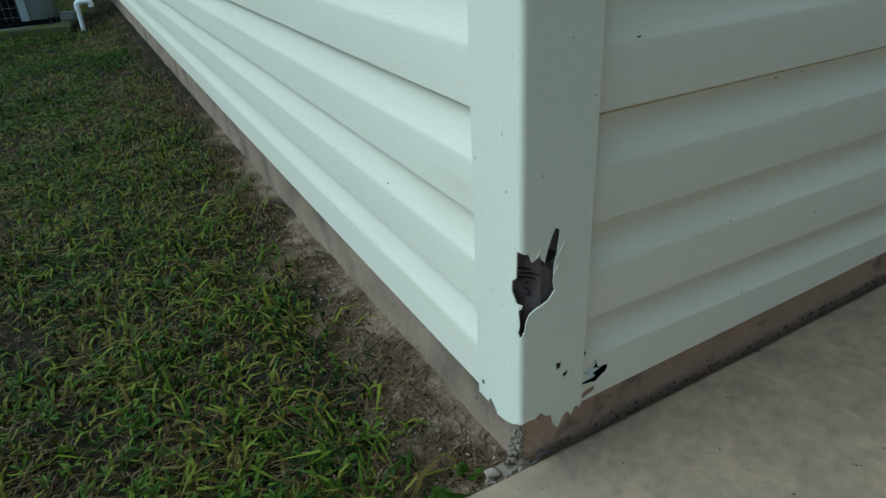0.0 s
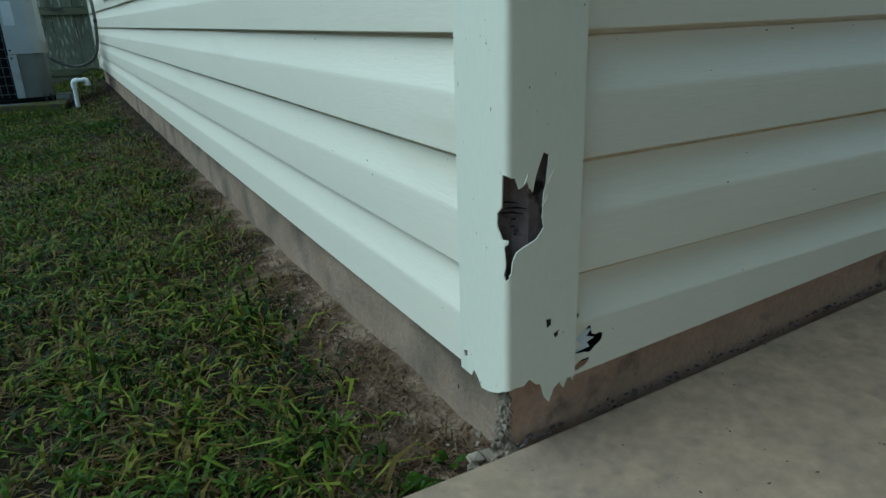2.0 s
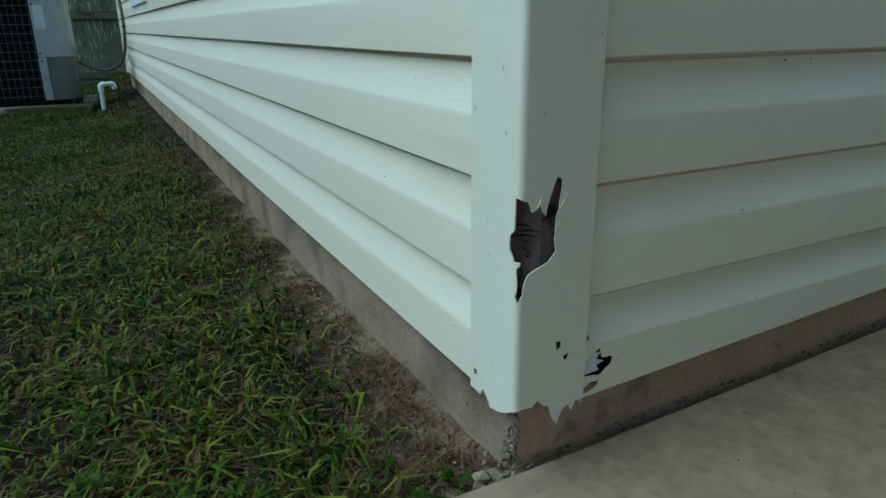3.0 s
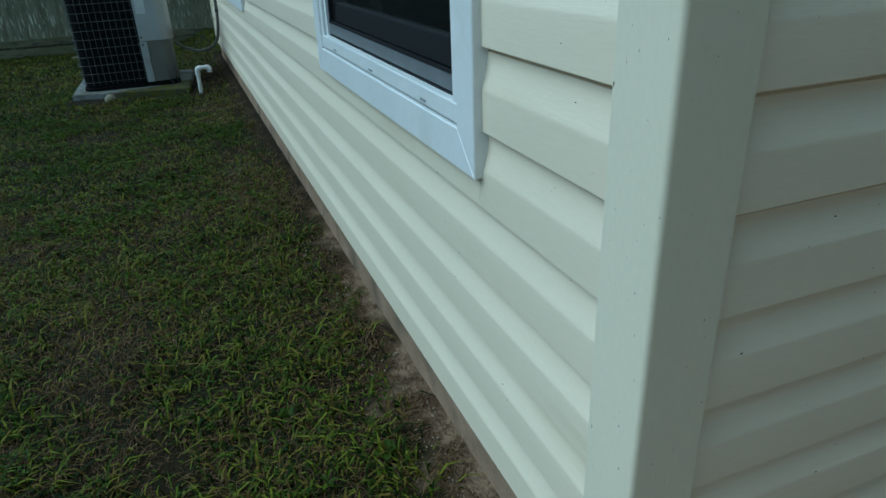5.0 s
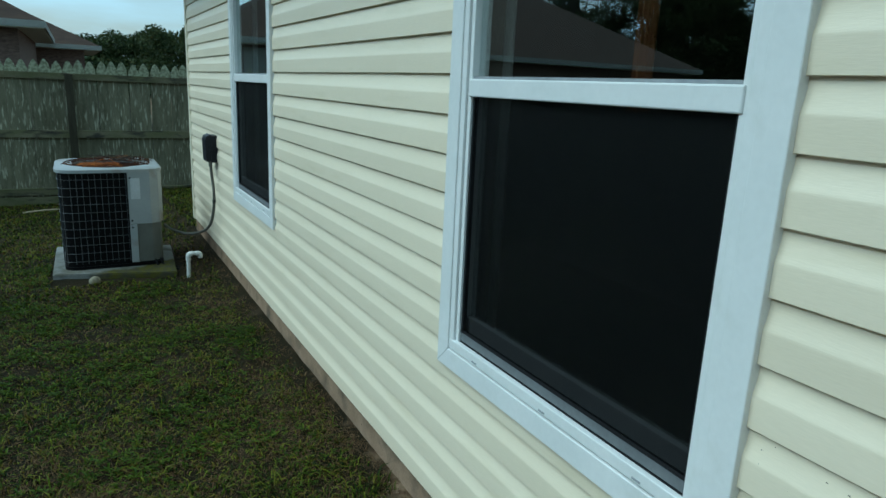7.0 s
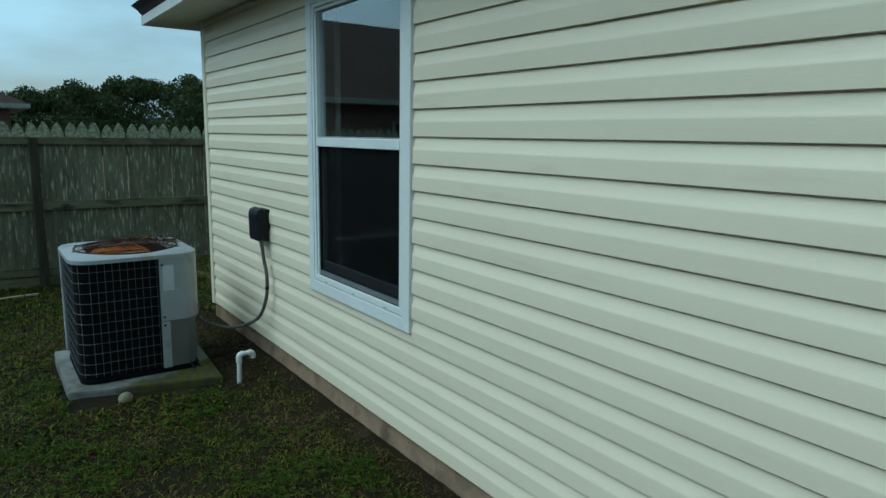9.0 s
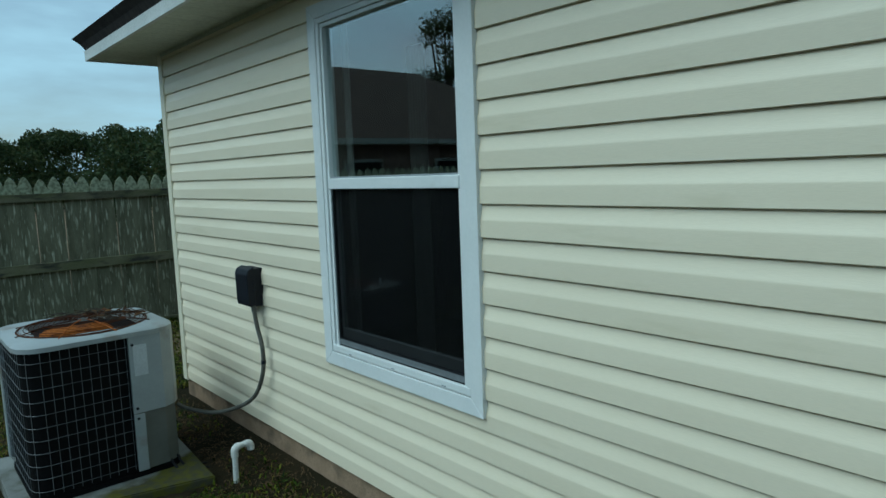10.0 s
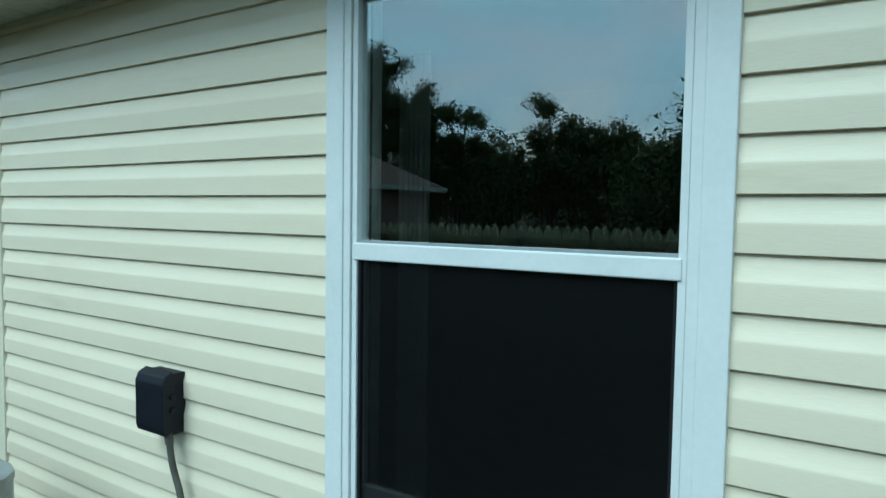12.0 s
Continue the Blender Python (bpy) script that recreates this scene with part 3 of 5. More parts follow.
E_ = POST + 0.007
tear = ragged([(-0.006, 0.337), (0.009, 0.333), (0.013, 0.322), (0.019, 0.324), (0.022, 0.330), (0.025, 0.323), (0.030, 0.316), (0.037, 0.341), (0.043, 0.355),
               (0.049, 0.352), (0.047, 0.330), (0.043, 0.305), (0.042, 0.288), (0.045, 0.277), (0.036, 0.266), (0.022, 0.261), (0.011, 0.256), (0.006, 0.245),
               (0.005, 0.234), (0.000, 0.227), (-0.004, 0.232), (-0.001, 0.246), (-0.003, 0.262), (0.002, 0.270), (-0.007, 0.270), (-0.015, 0.281), (-0.015, 0.296), (-0.007, 0.303)], 0.0009, 1)
pits = [ragged([(0.050, 0.171), (0.057, 0.172), (0.058, 0.163), (0.052, 0.161)], 0.0008, 2), ragged([(0.061, 0.152), (0.069, 0.155), (0.068, 0.148), (0.063, 0.146)], 0.0008, 3),
        ragged([(-0.086, 0.111), (-0.079, 0.114), (-0.077, 0.107), (-0.084, 0.104)], 0.0008, 7)]
hem = [(-E_, 0.085), (-0.070, 0.085), (-0.064, 0.095), (-0.055, 0.088), (-0.048, 0.079), (-0.030, 0.083), (-0.014, 0.090), (-0.004, 0.097), (0.010, 0.100), (0.022, 0.099),
       (0.029, 0.105), (0.038, 0.096), (0.045, 0.094), (0.050, 0.076), (0.057, 0.067), (0.063, 0.083), (0.071, 0.089), (0.077, 0.079), (0.082, 0.090), (E_, 0.090)]
corner_post("corner_post", [tear, *pits], hem, Z_TOP, "cream vinyl corner post torn open near its broken foot")


def far_post():
    bm = bmesh.new()
    box(bm, -0.008, 0.03, Y_END - 0.065, Y_END + 0.012, ZB - 0.01, Z_TOP, 0.004)
    tagged(part("corner_post", bm, POST_VINYL), "plain cream vinyl post at the far corner", "corner post", kind="structure")


far_post()


# ---- windows ----
def window(name, y0, label):
    """A single hung window: mitred casing, jambs, fixed glass above, dark insect screen below."""
    root = thing(name, (0.0, y0 + W_WIDE / 2, W_LOW), label, "window", kind="structure")
    a, b, lo, hi = y0, y0 + W_WIDE, W_LOW, W_HIGH
    t, f = 0.068, 0.118                     # casing width; where the glass begins
    x0, x1 = -0.015, 0.012
    quads = {"left": [(b, lo), (b - t, lo + t), (b - t, hi - t), (b, hi)], "right": [(a, lo), (a + t, lo + t), (a + t, hi - t), (a, hi)],
             "bottom": [(a, lo), (b, lo), (b - t, lo + t), (a + t, lo + t)], "top": [(a, hi), (b, hi), (b - t, hi - t), (a + t, hi - t)]}
    for q in quads.values():
        bm = prism(bmesh.new(), q, lambda p: (x0, p[0], p[1]), lambda p: (x1, p[0], p[1]))
        bmesh.ops.bevel(bm, geom=list(bm.edges), offset=0.0018, segments=1, affect="EDGES")
        part("casing", bm, WHITE, root)
    # jambs in two steps, each a little deeper
    for d0, d1, xa, xb in ((t, t + 0.026, -0.010, 0.05), (t + 0.028, f - 0.003, -0.002, 0.06)):
        bm = bmesh.new()
        box(bm, xa, xb, a + d0, a + d1, lo + 0.074, hi - d0, 0.002)
        box(bm, xa, xb, b - d1, b - d0, lo + 0.074, hi - d0, 0.002)
        box(bm, xa, xb, a + d1, b - d1, hi - d1, hi - d0, 0.002)
        part("jamb", bm, WHITE, root)
    part("groove", slab(0.008, 0.055, a + t, b - t, lo + t - 0.002, lo + t + 0.006), SEAL, root)
    part("sill", slab(-0.012, 0.06, a + t + 0.003, b - t - 0.003, lo + t + 0.005, lo + 0.107, 0.003), WHITE, root)
    for k in (0.16, 0.5, 0.84):
        yc = a + t + (W_WIDE - 2 * t) * k
        part("weep_slot", slab(-0.0135, -0.0118, yc - 0.013, yc + 0.013, lo + t + 0.012, lo + t + 0.0165), GREY_FRAME, root)
    mid = 1.567
    part("meeting_rail", slab(-0.008, 0.05, a + f - 0.012, b - f + 0.012, mid - 0.026, mid + 0.026, 0.004), WHITE, root)
    part("rail_seal", slab(0.002, 0.03, a + f - 0.004, b - f + 0.004, mid + 0.0265, mid + 0.034), GREY_FRAME, root, "thin grey glazing bead")
    up = part("pane", slab(0.020, 0.024, a + f - 0.006, b - f + 0.006, mid + 0.02, hi - f + 0.03), GLASS, root, "upper clear pane")
    low = part("pane", slab(0.040, 0.044, a + f - 0.006, b - f + 0.006, lo + 0.10, mid - 0.02), GLASS, root, "lower pane behind the screen")
    for p in (up, low):
        p.visible_shadow = False
    part("screen_rail", slab(0.006, 0.022, a + f - 0.006, b - f + 0.006, lo + 0.111, lo + 0.142, 0.003), DARK_RAIL, root, "dark grey aluminium screen rail")
    part("rail_gap", slab(0.004, 0.021, a + f - 0.004, b - f + 0.004, lo + 0.1425, lo + 0.147), SEAL, root)
    part("sill_gap", slab(0.004, 0.021, a + f - 0.004, b - f + 0.004, lo + 0.1072, lo + 0.1108), SEAL, root)
    part("sash_rail", slab(0.024, 0.048, a + f - 0.006, b - f + 0.006, lo + 0.107, lo + 0.195, 0.003), GREY_FRAME, root, "grey lower sash rail")
    side = bmesh.new()
    for c0 in (a + f - 0.006, b - f - 0.006):
        box(side, 0.006, 0.020, c0, c0 + 0.012, lo + 0.142, mid - 0.026)
    part("screen_stile", side, SEAL, root)
    scr = part("insect_screen", slab(0.012, 0.0125, a + f, b - f, lo + 0.13, mid - 0.02), SCREEN, root, "black insect screen")
    return root


window("window_1", WINDOWS[0], "white vinyl single hung window near the patio corner")
window("window_2", WINDOWS[1], "white vinyl single hung window reflecting trees and sky")


def room():
    bm = bmesh.new()
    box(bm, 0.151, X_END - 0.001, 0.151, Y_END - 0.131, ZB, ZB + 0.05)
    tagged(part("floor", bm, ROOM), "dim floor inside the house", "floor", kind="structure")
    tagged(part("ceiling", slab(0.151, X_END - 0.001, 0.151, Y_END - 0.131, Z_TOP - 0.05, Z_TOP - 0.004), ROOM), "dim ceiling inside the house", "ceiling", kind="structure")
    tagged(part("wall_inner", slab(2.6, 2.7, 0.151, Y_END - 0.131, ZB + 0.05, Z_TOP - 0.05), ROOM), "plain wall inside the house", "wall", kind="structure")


def curtain(y0, y1, x):
    n = 40
    pts = []
    for i in range(n + 1):
        y = y0 + (y1 - y0) * i / n
        pts.append((x + 0.012 * math.sin(i * 0.9) + 0.004 * noise.noise((i * 0.4, y, 0)), y))
    outline = pts + [(a + 0.003, b) for a, b in reversed(pts)]
    bm = prism(bmesh.new(), outline, lambda p: (p[0], p[1], ZB + 0.1), lambda p: (p[0], p[1], 2.4))
    tagged(part("curtain", bm, CURTAIN), "pale curtain drawn to the window side", "curtain", "window curtains")


def brown_curtain():
    pts = [(0.45 + 0.008 * math.sin(i * 1.1), 1.205 + i * 0.0034) for i in range(24)]
    outline = pts + [(a + 0.003, b) for a, b in reversed(pts)]
    bm = prism(bmesh.new(), outline, lambda p: (p[0], p[1], 1.52), lambda p: (p[0], p[1], Z_TOP - 0.05))
    tagged(part("curtain", bm, BROWN_CLOTH), "orange brown curtain hanging inside the room", "curtain", "window curtains")


room()
brown_curtain()
curtain(WINDOWS[0] + W_WIDE - 0.065, WINDOWS[0] + W_WIDE + 0.30, 0.172)
for w in WINDOWS[1:]:
    curtain(w + W_WIDE - 0.065, w + W_WIDE + 0.14, 0.172)
    curtain(w + W_WIDE + 0.27, w + W_WIDE + 0.43, 0.95)


# ---- roof ----
def roof():
    X0, Y0, Y1, X1 = -0.40, -0.42, 7.68, X_END + 0.5
    root = thing("roof", (X0, Y1, Z_TOP), "dark shingle hip roof with white fascia and pale soffit", "roof", kind="structure")
    bm = bmesh.new()
    base = [bm.verts.new(p) for p in ((X0, Y0, 2.66), (X1, Y0, 2.66), (X1, Y1, 2.66), (X0, Y1, 2.66))]
    low = [bm.verts.new(p) for p in ((X0 + 0.03, Y0 + 0.03, 2.612), (X1 - 0.03, Y0 + 0.03, 2.612), (X1 - 0.03, Y1 - 0.03, 2.612), (X0 + 0.03, Y1 - 0.03, 2.612))]
    lip = [bm.verts.new(p) for p in ((X0 - 0.045, Y0 - 0.045, 2.705), (X1 + 0.045, Y0 - 0.045, 2.705), (X1 + 0.045, Y1 + 0.045, 2.705), (X0 - 0.045, Y1 + 0.045, 2.705))]
    cx = (X0 + X1) / 2
    ridge = [bm.verts.new((cx, Y0 + 3.4, 4.3)), bm.verts.new((cx, Y1 - 3.4, 4.3))]
    for i in range(4):
        j = (i + 1) % 4
        bm.faces.new((low[i], low[j], base[j], base[i]))
        bm.faces.new((base[i], base[j], lip[j], lip[i]))
    bm.faces.new((lip[0], lip[1], ridge[0]))
    bm.faces.new((lip[1], lip[2], ridge[1], ridge[0]))
    bm.faces.new((lip[2], lip[3], ridge[1]))
    bm.faces.new((lip[3], lip[0], ridge[0], ridge[1]))
    bm.faces.new(list(reversed(low)))
    part("shingles", bm, SHINGLE, root)
    f = bmesh.new()
    box(f, X0 + 0.02, X0 + 0.045, Y0 + 0.02, Y1 - 0.02, Z_TOP - 0.004, 2.612, 0.002)
    box(f, X0 + 0.045, X1, Y1 - 0.045, Y1 - 0.02, Z_TOP - 0.004, 2.612, 0.002)
    box(f, X0 + 0.045, X1, Y0 + 0.02, Y0 + 0.045, Z_TOP - 0.004, 2.612, 0.002)
    part("fascia", f, FASCIA, root)
    s = bmesh.new()
    y = Y0 + 0.046
    while y < Y1 - 0.1:
        e = min(y + 0.148, Y1 - 0.046)
        box(s, X0 + 0.046, 0.016, y, e - 0.004, Z_TOP + 0.001, Z_TOP + 0.012, 0.002)
        y = e
    box(s, 0.017, X1, Y1 - 0.50, Y1 - 0.046, Z_TOP + 0.001, Z_TOP + 0.012)
    box(s, 0.017, X1, Y0 + 0.046, 0.016, Z_TOP + 0.001, Z_TOP + 0.012)
    part("soffit", s, SOFFIT, root)
    part("soffit_backing", slab(X0 + 0.046, X1, Y0 + 0.046, Y1 - 0.046, Z_TOP + 0.014, Z_TOP + 0.02), SEAL, root)
    part("frieze", slab(-0.012, 0.004, POST + 0.01, Y_END - 0.07, Z_TOP - 0.022, Z_TOP, 0.002), SOFFIT, root)


roof()


def shade_roof():
    # Unseen roof, added to cut sky light on the patio side of the house.
    root = thing("shade_roof", (3.0, -3.2, 2.5), "unseen roof added over the patio to shade the house wall", "roof", kind="structure")
    part("deck", slab(-2.5, X_END, -3.5, -1.25, Z_TOP + 0.02, Z_TOP + 0.10), SOFFIT, root)
    # Unseen wall, added to block low light from the south.
    part("end_wall", slab(-1.2, X_END, -3.35, -3.25, 0.013, Z_TOP + 0.019), POST_VINYL, root)
    part("beam", slab(-2.5, X_END, -3.5, -3.36, Z_TOP - 0.22, Z_TOP + 0.019), SOFFIT, root)
    part("post", slab(-2.49, -2.37, -3.49, -3.37, 0.012, Z_TOP - 0.221), SOFFIT, root)


shade_roof()


# ---- air conditioner and what stands round it ----
def rounded(x0, x1, y0, y1, r, steps=5):
    out = []
    for cx, cy, a0 in ((x1 - r, y1 - r, 0), (x0 + r, y1 - r, 90), (x0 + r, y0 + r, 180), (x1 - r, y0 + r, 270)):
        for i in range(steps + 1):
            a = radians(a0 + 90 * i / steps)
            out.append((cx + r * math.cos(a), cy + r * math.sin(a)))
    return out


def grow(pts, z0, z1):
    return prism(bmesh.new(), pts, lambda p: (p[0], p[1], z0), lambda p: (p[0], p[1], z1))


AX0, AX1, AY0, AY1, AZ0, AZ1 = -1.235, -0.425, 5.985, 6.80, -0.080, 0.772
PAD_TOP = -0.10


def air_conditioner():
    ac = thing("air_conditioner", ((AX0 + AX1) / 2, (AY0 + AY1) / 2, PAD_TOP), "grey outdoor air conditioner with rusty fan grille on a concrete pad", "air conditioner")
    part("base_pan", grow(rounded(AX0 + 0.010, AX1 - 0.010, AY0 + 0.010, AY1 - 0.010, 0.10), PAD_TOP, AZ0 + 0.006), COIL, ac, "black base pan", smooth=True)
    part("coil", grow(rounded(AX0 + 0.022, AX1 - 0.03, AY0 + 0.022, AY1 - 0.022, 0.09), AZ0 + 0.0065, AZ1 - 0.034), COIL, ac, "black finned coil", smooth=True)
    # lid with a round fan opening
    lid = bmesh.new()
    o = rounded(AX0 - 0.012, AX1 + 0.012, AY0 - 0.012, AY1 + 0.012, 0.15, 3)
    cx, cy = (AX0 + AX1) / 2 - 0.0, (AY0 + AY1) / 2
    n = len(o)
    ring = []
    for p in o:
        a = math.atan2(p[1] - cy, p[0] - cx)
        ring.append((cx + 0.335 * math.cos(a), cy + 0.335 * math.sin(a)))
    rows = [[(p[0], p[1], AZ1 - 0.036) for p in o], [(p[0], p[1], AZ1 - 0.010) for p in o],
            [(p[0] + (cx - p[0]) * 0.025, p[1] + (cy - p[1]) * 0.025, AZ1 - 0.002) for p in o],
            [(q[0], q[1], AZ1 + 0.006) for q in ring], [(q[0] * 0.99 + cx * 0.01, q[1] * 0.99 + cy * 0.01, AZ1 - 0.03) for q in ring]]
    vs = [[lid.verts.new(v) for v in r] for r in rows]
    for r, s in zip(vs, vs[1:]):
        for i in range(n):
            lid.faces.new((r[i], r[(i + 1) % n], s[(i + 1) % n], s[i]))
    part("lid", lid, AC_PAINT, ac, "pale grey lid with rust streaks", smooth=True)
    # fan grille: rings and spokes rising to the middle
    for rr, h in [(0.335, 0.010)] + [(0.31 - 0.026 * i, 0.012 + 0.022 * math.sin(i / 9 * 1.57)) for i in range(10)]:
        g = tube(bmesh.new(), [(cx + rr * math.cos(a), cy + rr * math.sin(a), AZ1 + h) for a in (2 * math.pi * i / 32 for i in range(33))], 0.0021, 4, False)
        part("grille_ring", g, FAN, ac)
    for i in range(8):
        a = 2 * math.pi * (i + 0.3) / 8
        sp = tube(bmesh.new(), [(cx + rr * math.cos(a), cy + rr * math.sin(a), AZ1 + h) for rr, h in ((0.375, 0.006), (0.33, 0.013), (0.25, 0.028), (0.14, 0.038), (0.03, 0.039))], 0.0032, 5)
        part("grille_spoke", sp, RUST if i in (5, 6) else FAN, ac)
    # rusted motor plate under the grille
    mx, my = cx - 0.06, cy - 0.12
    plate = bmesh.new()
    pv = [(mx + p, my + q) for p, q in ((-0.20, -0.10), (-0.17, -0.125), (0.15, -0.125), (0.19, -0.10), (0.19, 0.07), (0.13, 0.12), (-0.13, 0.12), (-0.20, 0.08))]
    prism(plate, pv, lambda p: (p[0], p[1], AZ1 - 0.055), lambda p: (mx + (p[0] - mx) * 0.88, my + (p[1] - my) * 0.80, AZ1 + 0.012))
    bmesh.ops.bevel(plate, geom=list(plate.edges), offset=0.012, segments=2, affect="EDGES")
    part("motor_cover", plate, ORANGE_RUST, ac, "bright orange rusted motor cover", smooth=True)
    rim = tube(bmesh.new(), [(cx + 0.345 * math.cos(a), cy + 0.345 * math.sin(a), AZ1 + 0.006) for a in (2 * math.pi * i / 40 for i in range(41))], 0.005, 6, False)
    part("fan_rim", rim, FAN, ac, "dark rusted rim", smooth=True)
    rnd = random.Random(31)
    for i in range(44):
        a = rnd.uniform(-1.1, 1.9)
        q = rnd.uniform(0.10, 0.36)
        p = Vector((cx + q * math.cos(a), cy + q * math.sin(a), AZ1 + 0.040 - 0.09 * max(q - 0.15, 0)))
        d = Vector((rnd.uniform(-1, 1), rnd.uniform(-1, 1), 0)).normalized() * rnd.uniform(0.05, 0.13)
        part("twig", tube(bmesh.new(), [p - d, p + Vector((0, 0, 0.012)), p + d], [0.002, 0.003, 0.001], 5), BARK, ac)
    for i in range(54):
        a, q = rnd.gauss(0.45, 0.75), rnd.uniform(0.05, 0.36)
        c = Vector((cx + q * math.cos(a), cy + q * math.sin(a), AZ1 + 0.042 - 0.10 * max(q - 0.15, 0) + rnd.uniform(0, 0.012)))
        d = Vector((rnd.uniform(-1, 1), rnd.uniform(-1, 1), rnd.uniform(-0.2, 0.2))).normalized()
        w = d.cross(Vector((rnd.uniform(-0.4, 0.4), rnd.uniform(-0.4, 0.4), 1))).normalized()
        k = rnd.uniform(0.014, 0.034)
        lf = bmesh.new()
        for tri in (((-1, 0, 0), (0, 0.45, 0.15), (1, 0, 0)), ((-1, 0, 0), (1, 0, 0), (0, -0.45, 0.15))):
            lf.faces.new([lf.verts.new(c + d * p * k + w * r * k + Vector((0, 0, e * k))) for p, r, e in tri])
        bmesh.ops.remove_doubles(lf, verts=lf.verts, dist=1e-5)
        part("dead_leaf", lf, rnd.choice((DEAD_LEAF, DEAD_LEAF, FAN)), ac)
    for i in range(4):
        a = radians(20 + 90 * i)
        bl = bmesh.new()
        d, w = Vector((math.cos(a), math.sin(a), 0)), Vector((-math.sin(a), math.cos(a), 0))
        c0 = Vector((cx, cy, AZ1 - 0.045))
        prism(bl, [(0.08, -0.04), (0.30, -0.11), (0.31, 0.08), (0.08, 0.05)], lambda p: c0 + d * p[0] + w * p[1] + Vector((0, 0, p[1] * 0.3)), lambda p: c0 + d * p[0] + w * p[1] + Vector((0, 0, p[1] * 0.3 + 0.004)))
        part("fan_blade", bl, FAN, ac)
    part("fan_well", grow([(cx + 0.33 * math.cos(a), cy + 0.33 * math.sin(a)) for a in (2 * math.pi * i / 32 for i in range(32))], AZ1 - 0.30, AZ1 - 0.29), FAN, ac)
    # service corner: upper panel, lower recessed panel
    px = -0.70
    up = [(px, AY0 - 0.006), (AX1 - 0.10, AY0 - 0.006), (AX1 - 0.03, AY0 + 0.035), (AX1 + 0.004, AY0 + 0.10), (AX1 + 0.004, AY0 + 0.30), (AX1 - 0.02, AY0 + 0.30), (AX1 - 0.05, AY0 + 0.05), (px, AY0 + 0.02)]
    panel = part("service_panel", grow(up, 0.285, AZ1 - 0.0365), AC_PAINT, ac, "pale grey upper service panel")
    lo = [(px, AY0 - 0.004), (px + 0.06, AY0 - 0.004), (px + 0.062, AY0 + 0.002), (AX1 - 0.10, AY0 + 0.012), (AX1 - 0.03, AY0 + 0.05), (AX1 - 0.010, AY0 + 0.12), (AX1 - 0.012, AY0 + 0.30), (AX1 - 0.06, AY0 + 0.30), (px, AY0 + 0.03)]
    lower = part("lower_panel", grow(lo, AZ0 + 0.02, 0.283), AC_DARK, ac, "darker recessed lower panel")
    part("stile", slab(px - 0.004, px + 0.055, AY0 - 0.012, AY0 - 0.004, AZ0 + 0.02, 0.28, 0.003), AC_PAINT, ac)
    part("rating_label", slab(px + 0.02, px + 0.095, AY0 - 0.0085, AY0 - 0.0062, 0.505, 0.685), LABEL, panel, "white rating label")
    part("warning_label", slab(AX1 + 0.0045, AX1 + 0.006, AY0 + 0.12, AY0 + 0.19, 0.49, 0.67), SEAL, panel, "black and white warning label")
    for i in range(3):
        part("label_bar", slab(AX1 + 0.0065, AX1 + 0.0075, AY0 + 0.127, AY0 + 0.183, 0.515 + i * 0.05, 0.535 + i * 0.05), LABEL, panel)
    for z in (0.315, 0.255, 0.69):
        part("screw", tube(bmesh.new(), [(px + 0.018, AY0 - 0.008, z), (px + 0.018, AY0 - 0.016, z)], 0.008, 8), SEAL, panel)
    part("back_post", slab(AX0 + 0.0, AX0 + 0.06, AY1 - 0.06, AY1, AZ0 + 0.03, AZ1 - 0.05, 0.01), AC_PAINT, ac)
    # wire guard: uprights and level wires, front and side
    up_wire = tube(bmesh.new(), [(0, 0, 0), (0, 0, AZ1 - 0.038 - AZ0 - 0.03)], 0.0017, 5)
    first = None
    spots = [(AX0 + 0.10 + i * (px - AX0 - 0.115) / 9, AY0 + 0.008) for i in range(10)]
    spots += [(AX0 + 0.010, AY0 + 0.10 + i * 0.07) for i in range(10)] + [(AX0 + 0.036, AY0 + 0.036)]
    for s in spots:
        if first is None:
            first = part("upright_wire", up_wire, WIRE, None)
            ob = first
        else:
            ob = new("upright_wire", first.data)
        ob.matrix_basis = Matrix.Translation((s[0], s[1], AZ0 + 0.03))
        hang(ob, ac)
    lev = [(px, AY0 + 0.005), (AX0 + 0.10, AY0 + 0.005), (AX0 + 0.055, AY0 + 0.016), (AX0 + 0.02, AY0 + 0.05), (AX0 + 0.006, AY0 + 0.10), (AX0 + 0.006, AY1 - 0.06)]
    first = part("level_wire", tube(bmesh.new(), [(*p, 0) for p in lev], 0.0018, 5), WIRE, None)
    for i in range(11):
        ob = first if i == 0 else new("level_wire", first.data)
        ob.matrix_basis = Matrix.Translation((0, 0, AZ0 + 0.055 + i * 0.0705))
        hang(ob, ac)
    # copper line set running off the low corner
    runs = (([(AX1 - 0.09, AY0 + 0.03, -0.05), (AX1 - 0.06, AY0 - 0.03, -0.115), (AX1 - 0.01, AY0 - 0.06, -0.130), (AX1 + 0.05, AY0 - 0.04, -0.131), (AX1 + 0.16, AY0 - 0.05, -0.165), (AX1 + 0.30, AY0 + 0.0, -0.17)], 0.009),
            ([(AX1 - 0.05, AY0 + 0.06, -0.03), (AX1 - 0.02, AY0 + 0.0, -0.105), (AX1 + 0.03, AY0 - 0.01, -0.132), (AX1 + 0.09, AY0 + 0.01, -0.134), (AX1 + 0.18, AY0 + 0.03, -0.17)], 0.007))
    for pts, rad in runs:
        part("line_set", tube(bmesh.new(), bend(pts), rad, 8), SEAL, ac, "black foam covered refrigerant line", smooth=True)


air_conditioner()


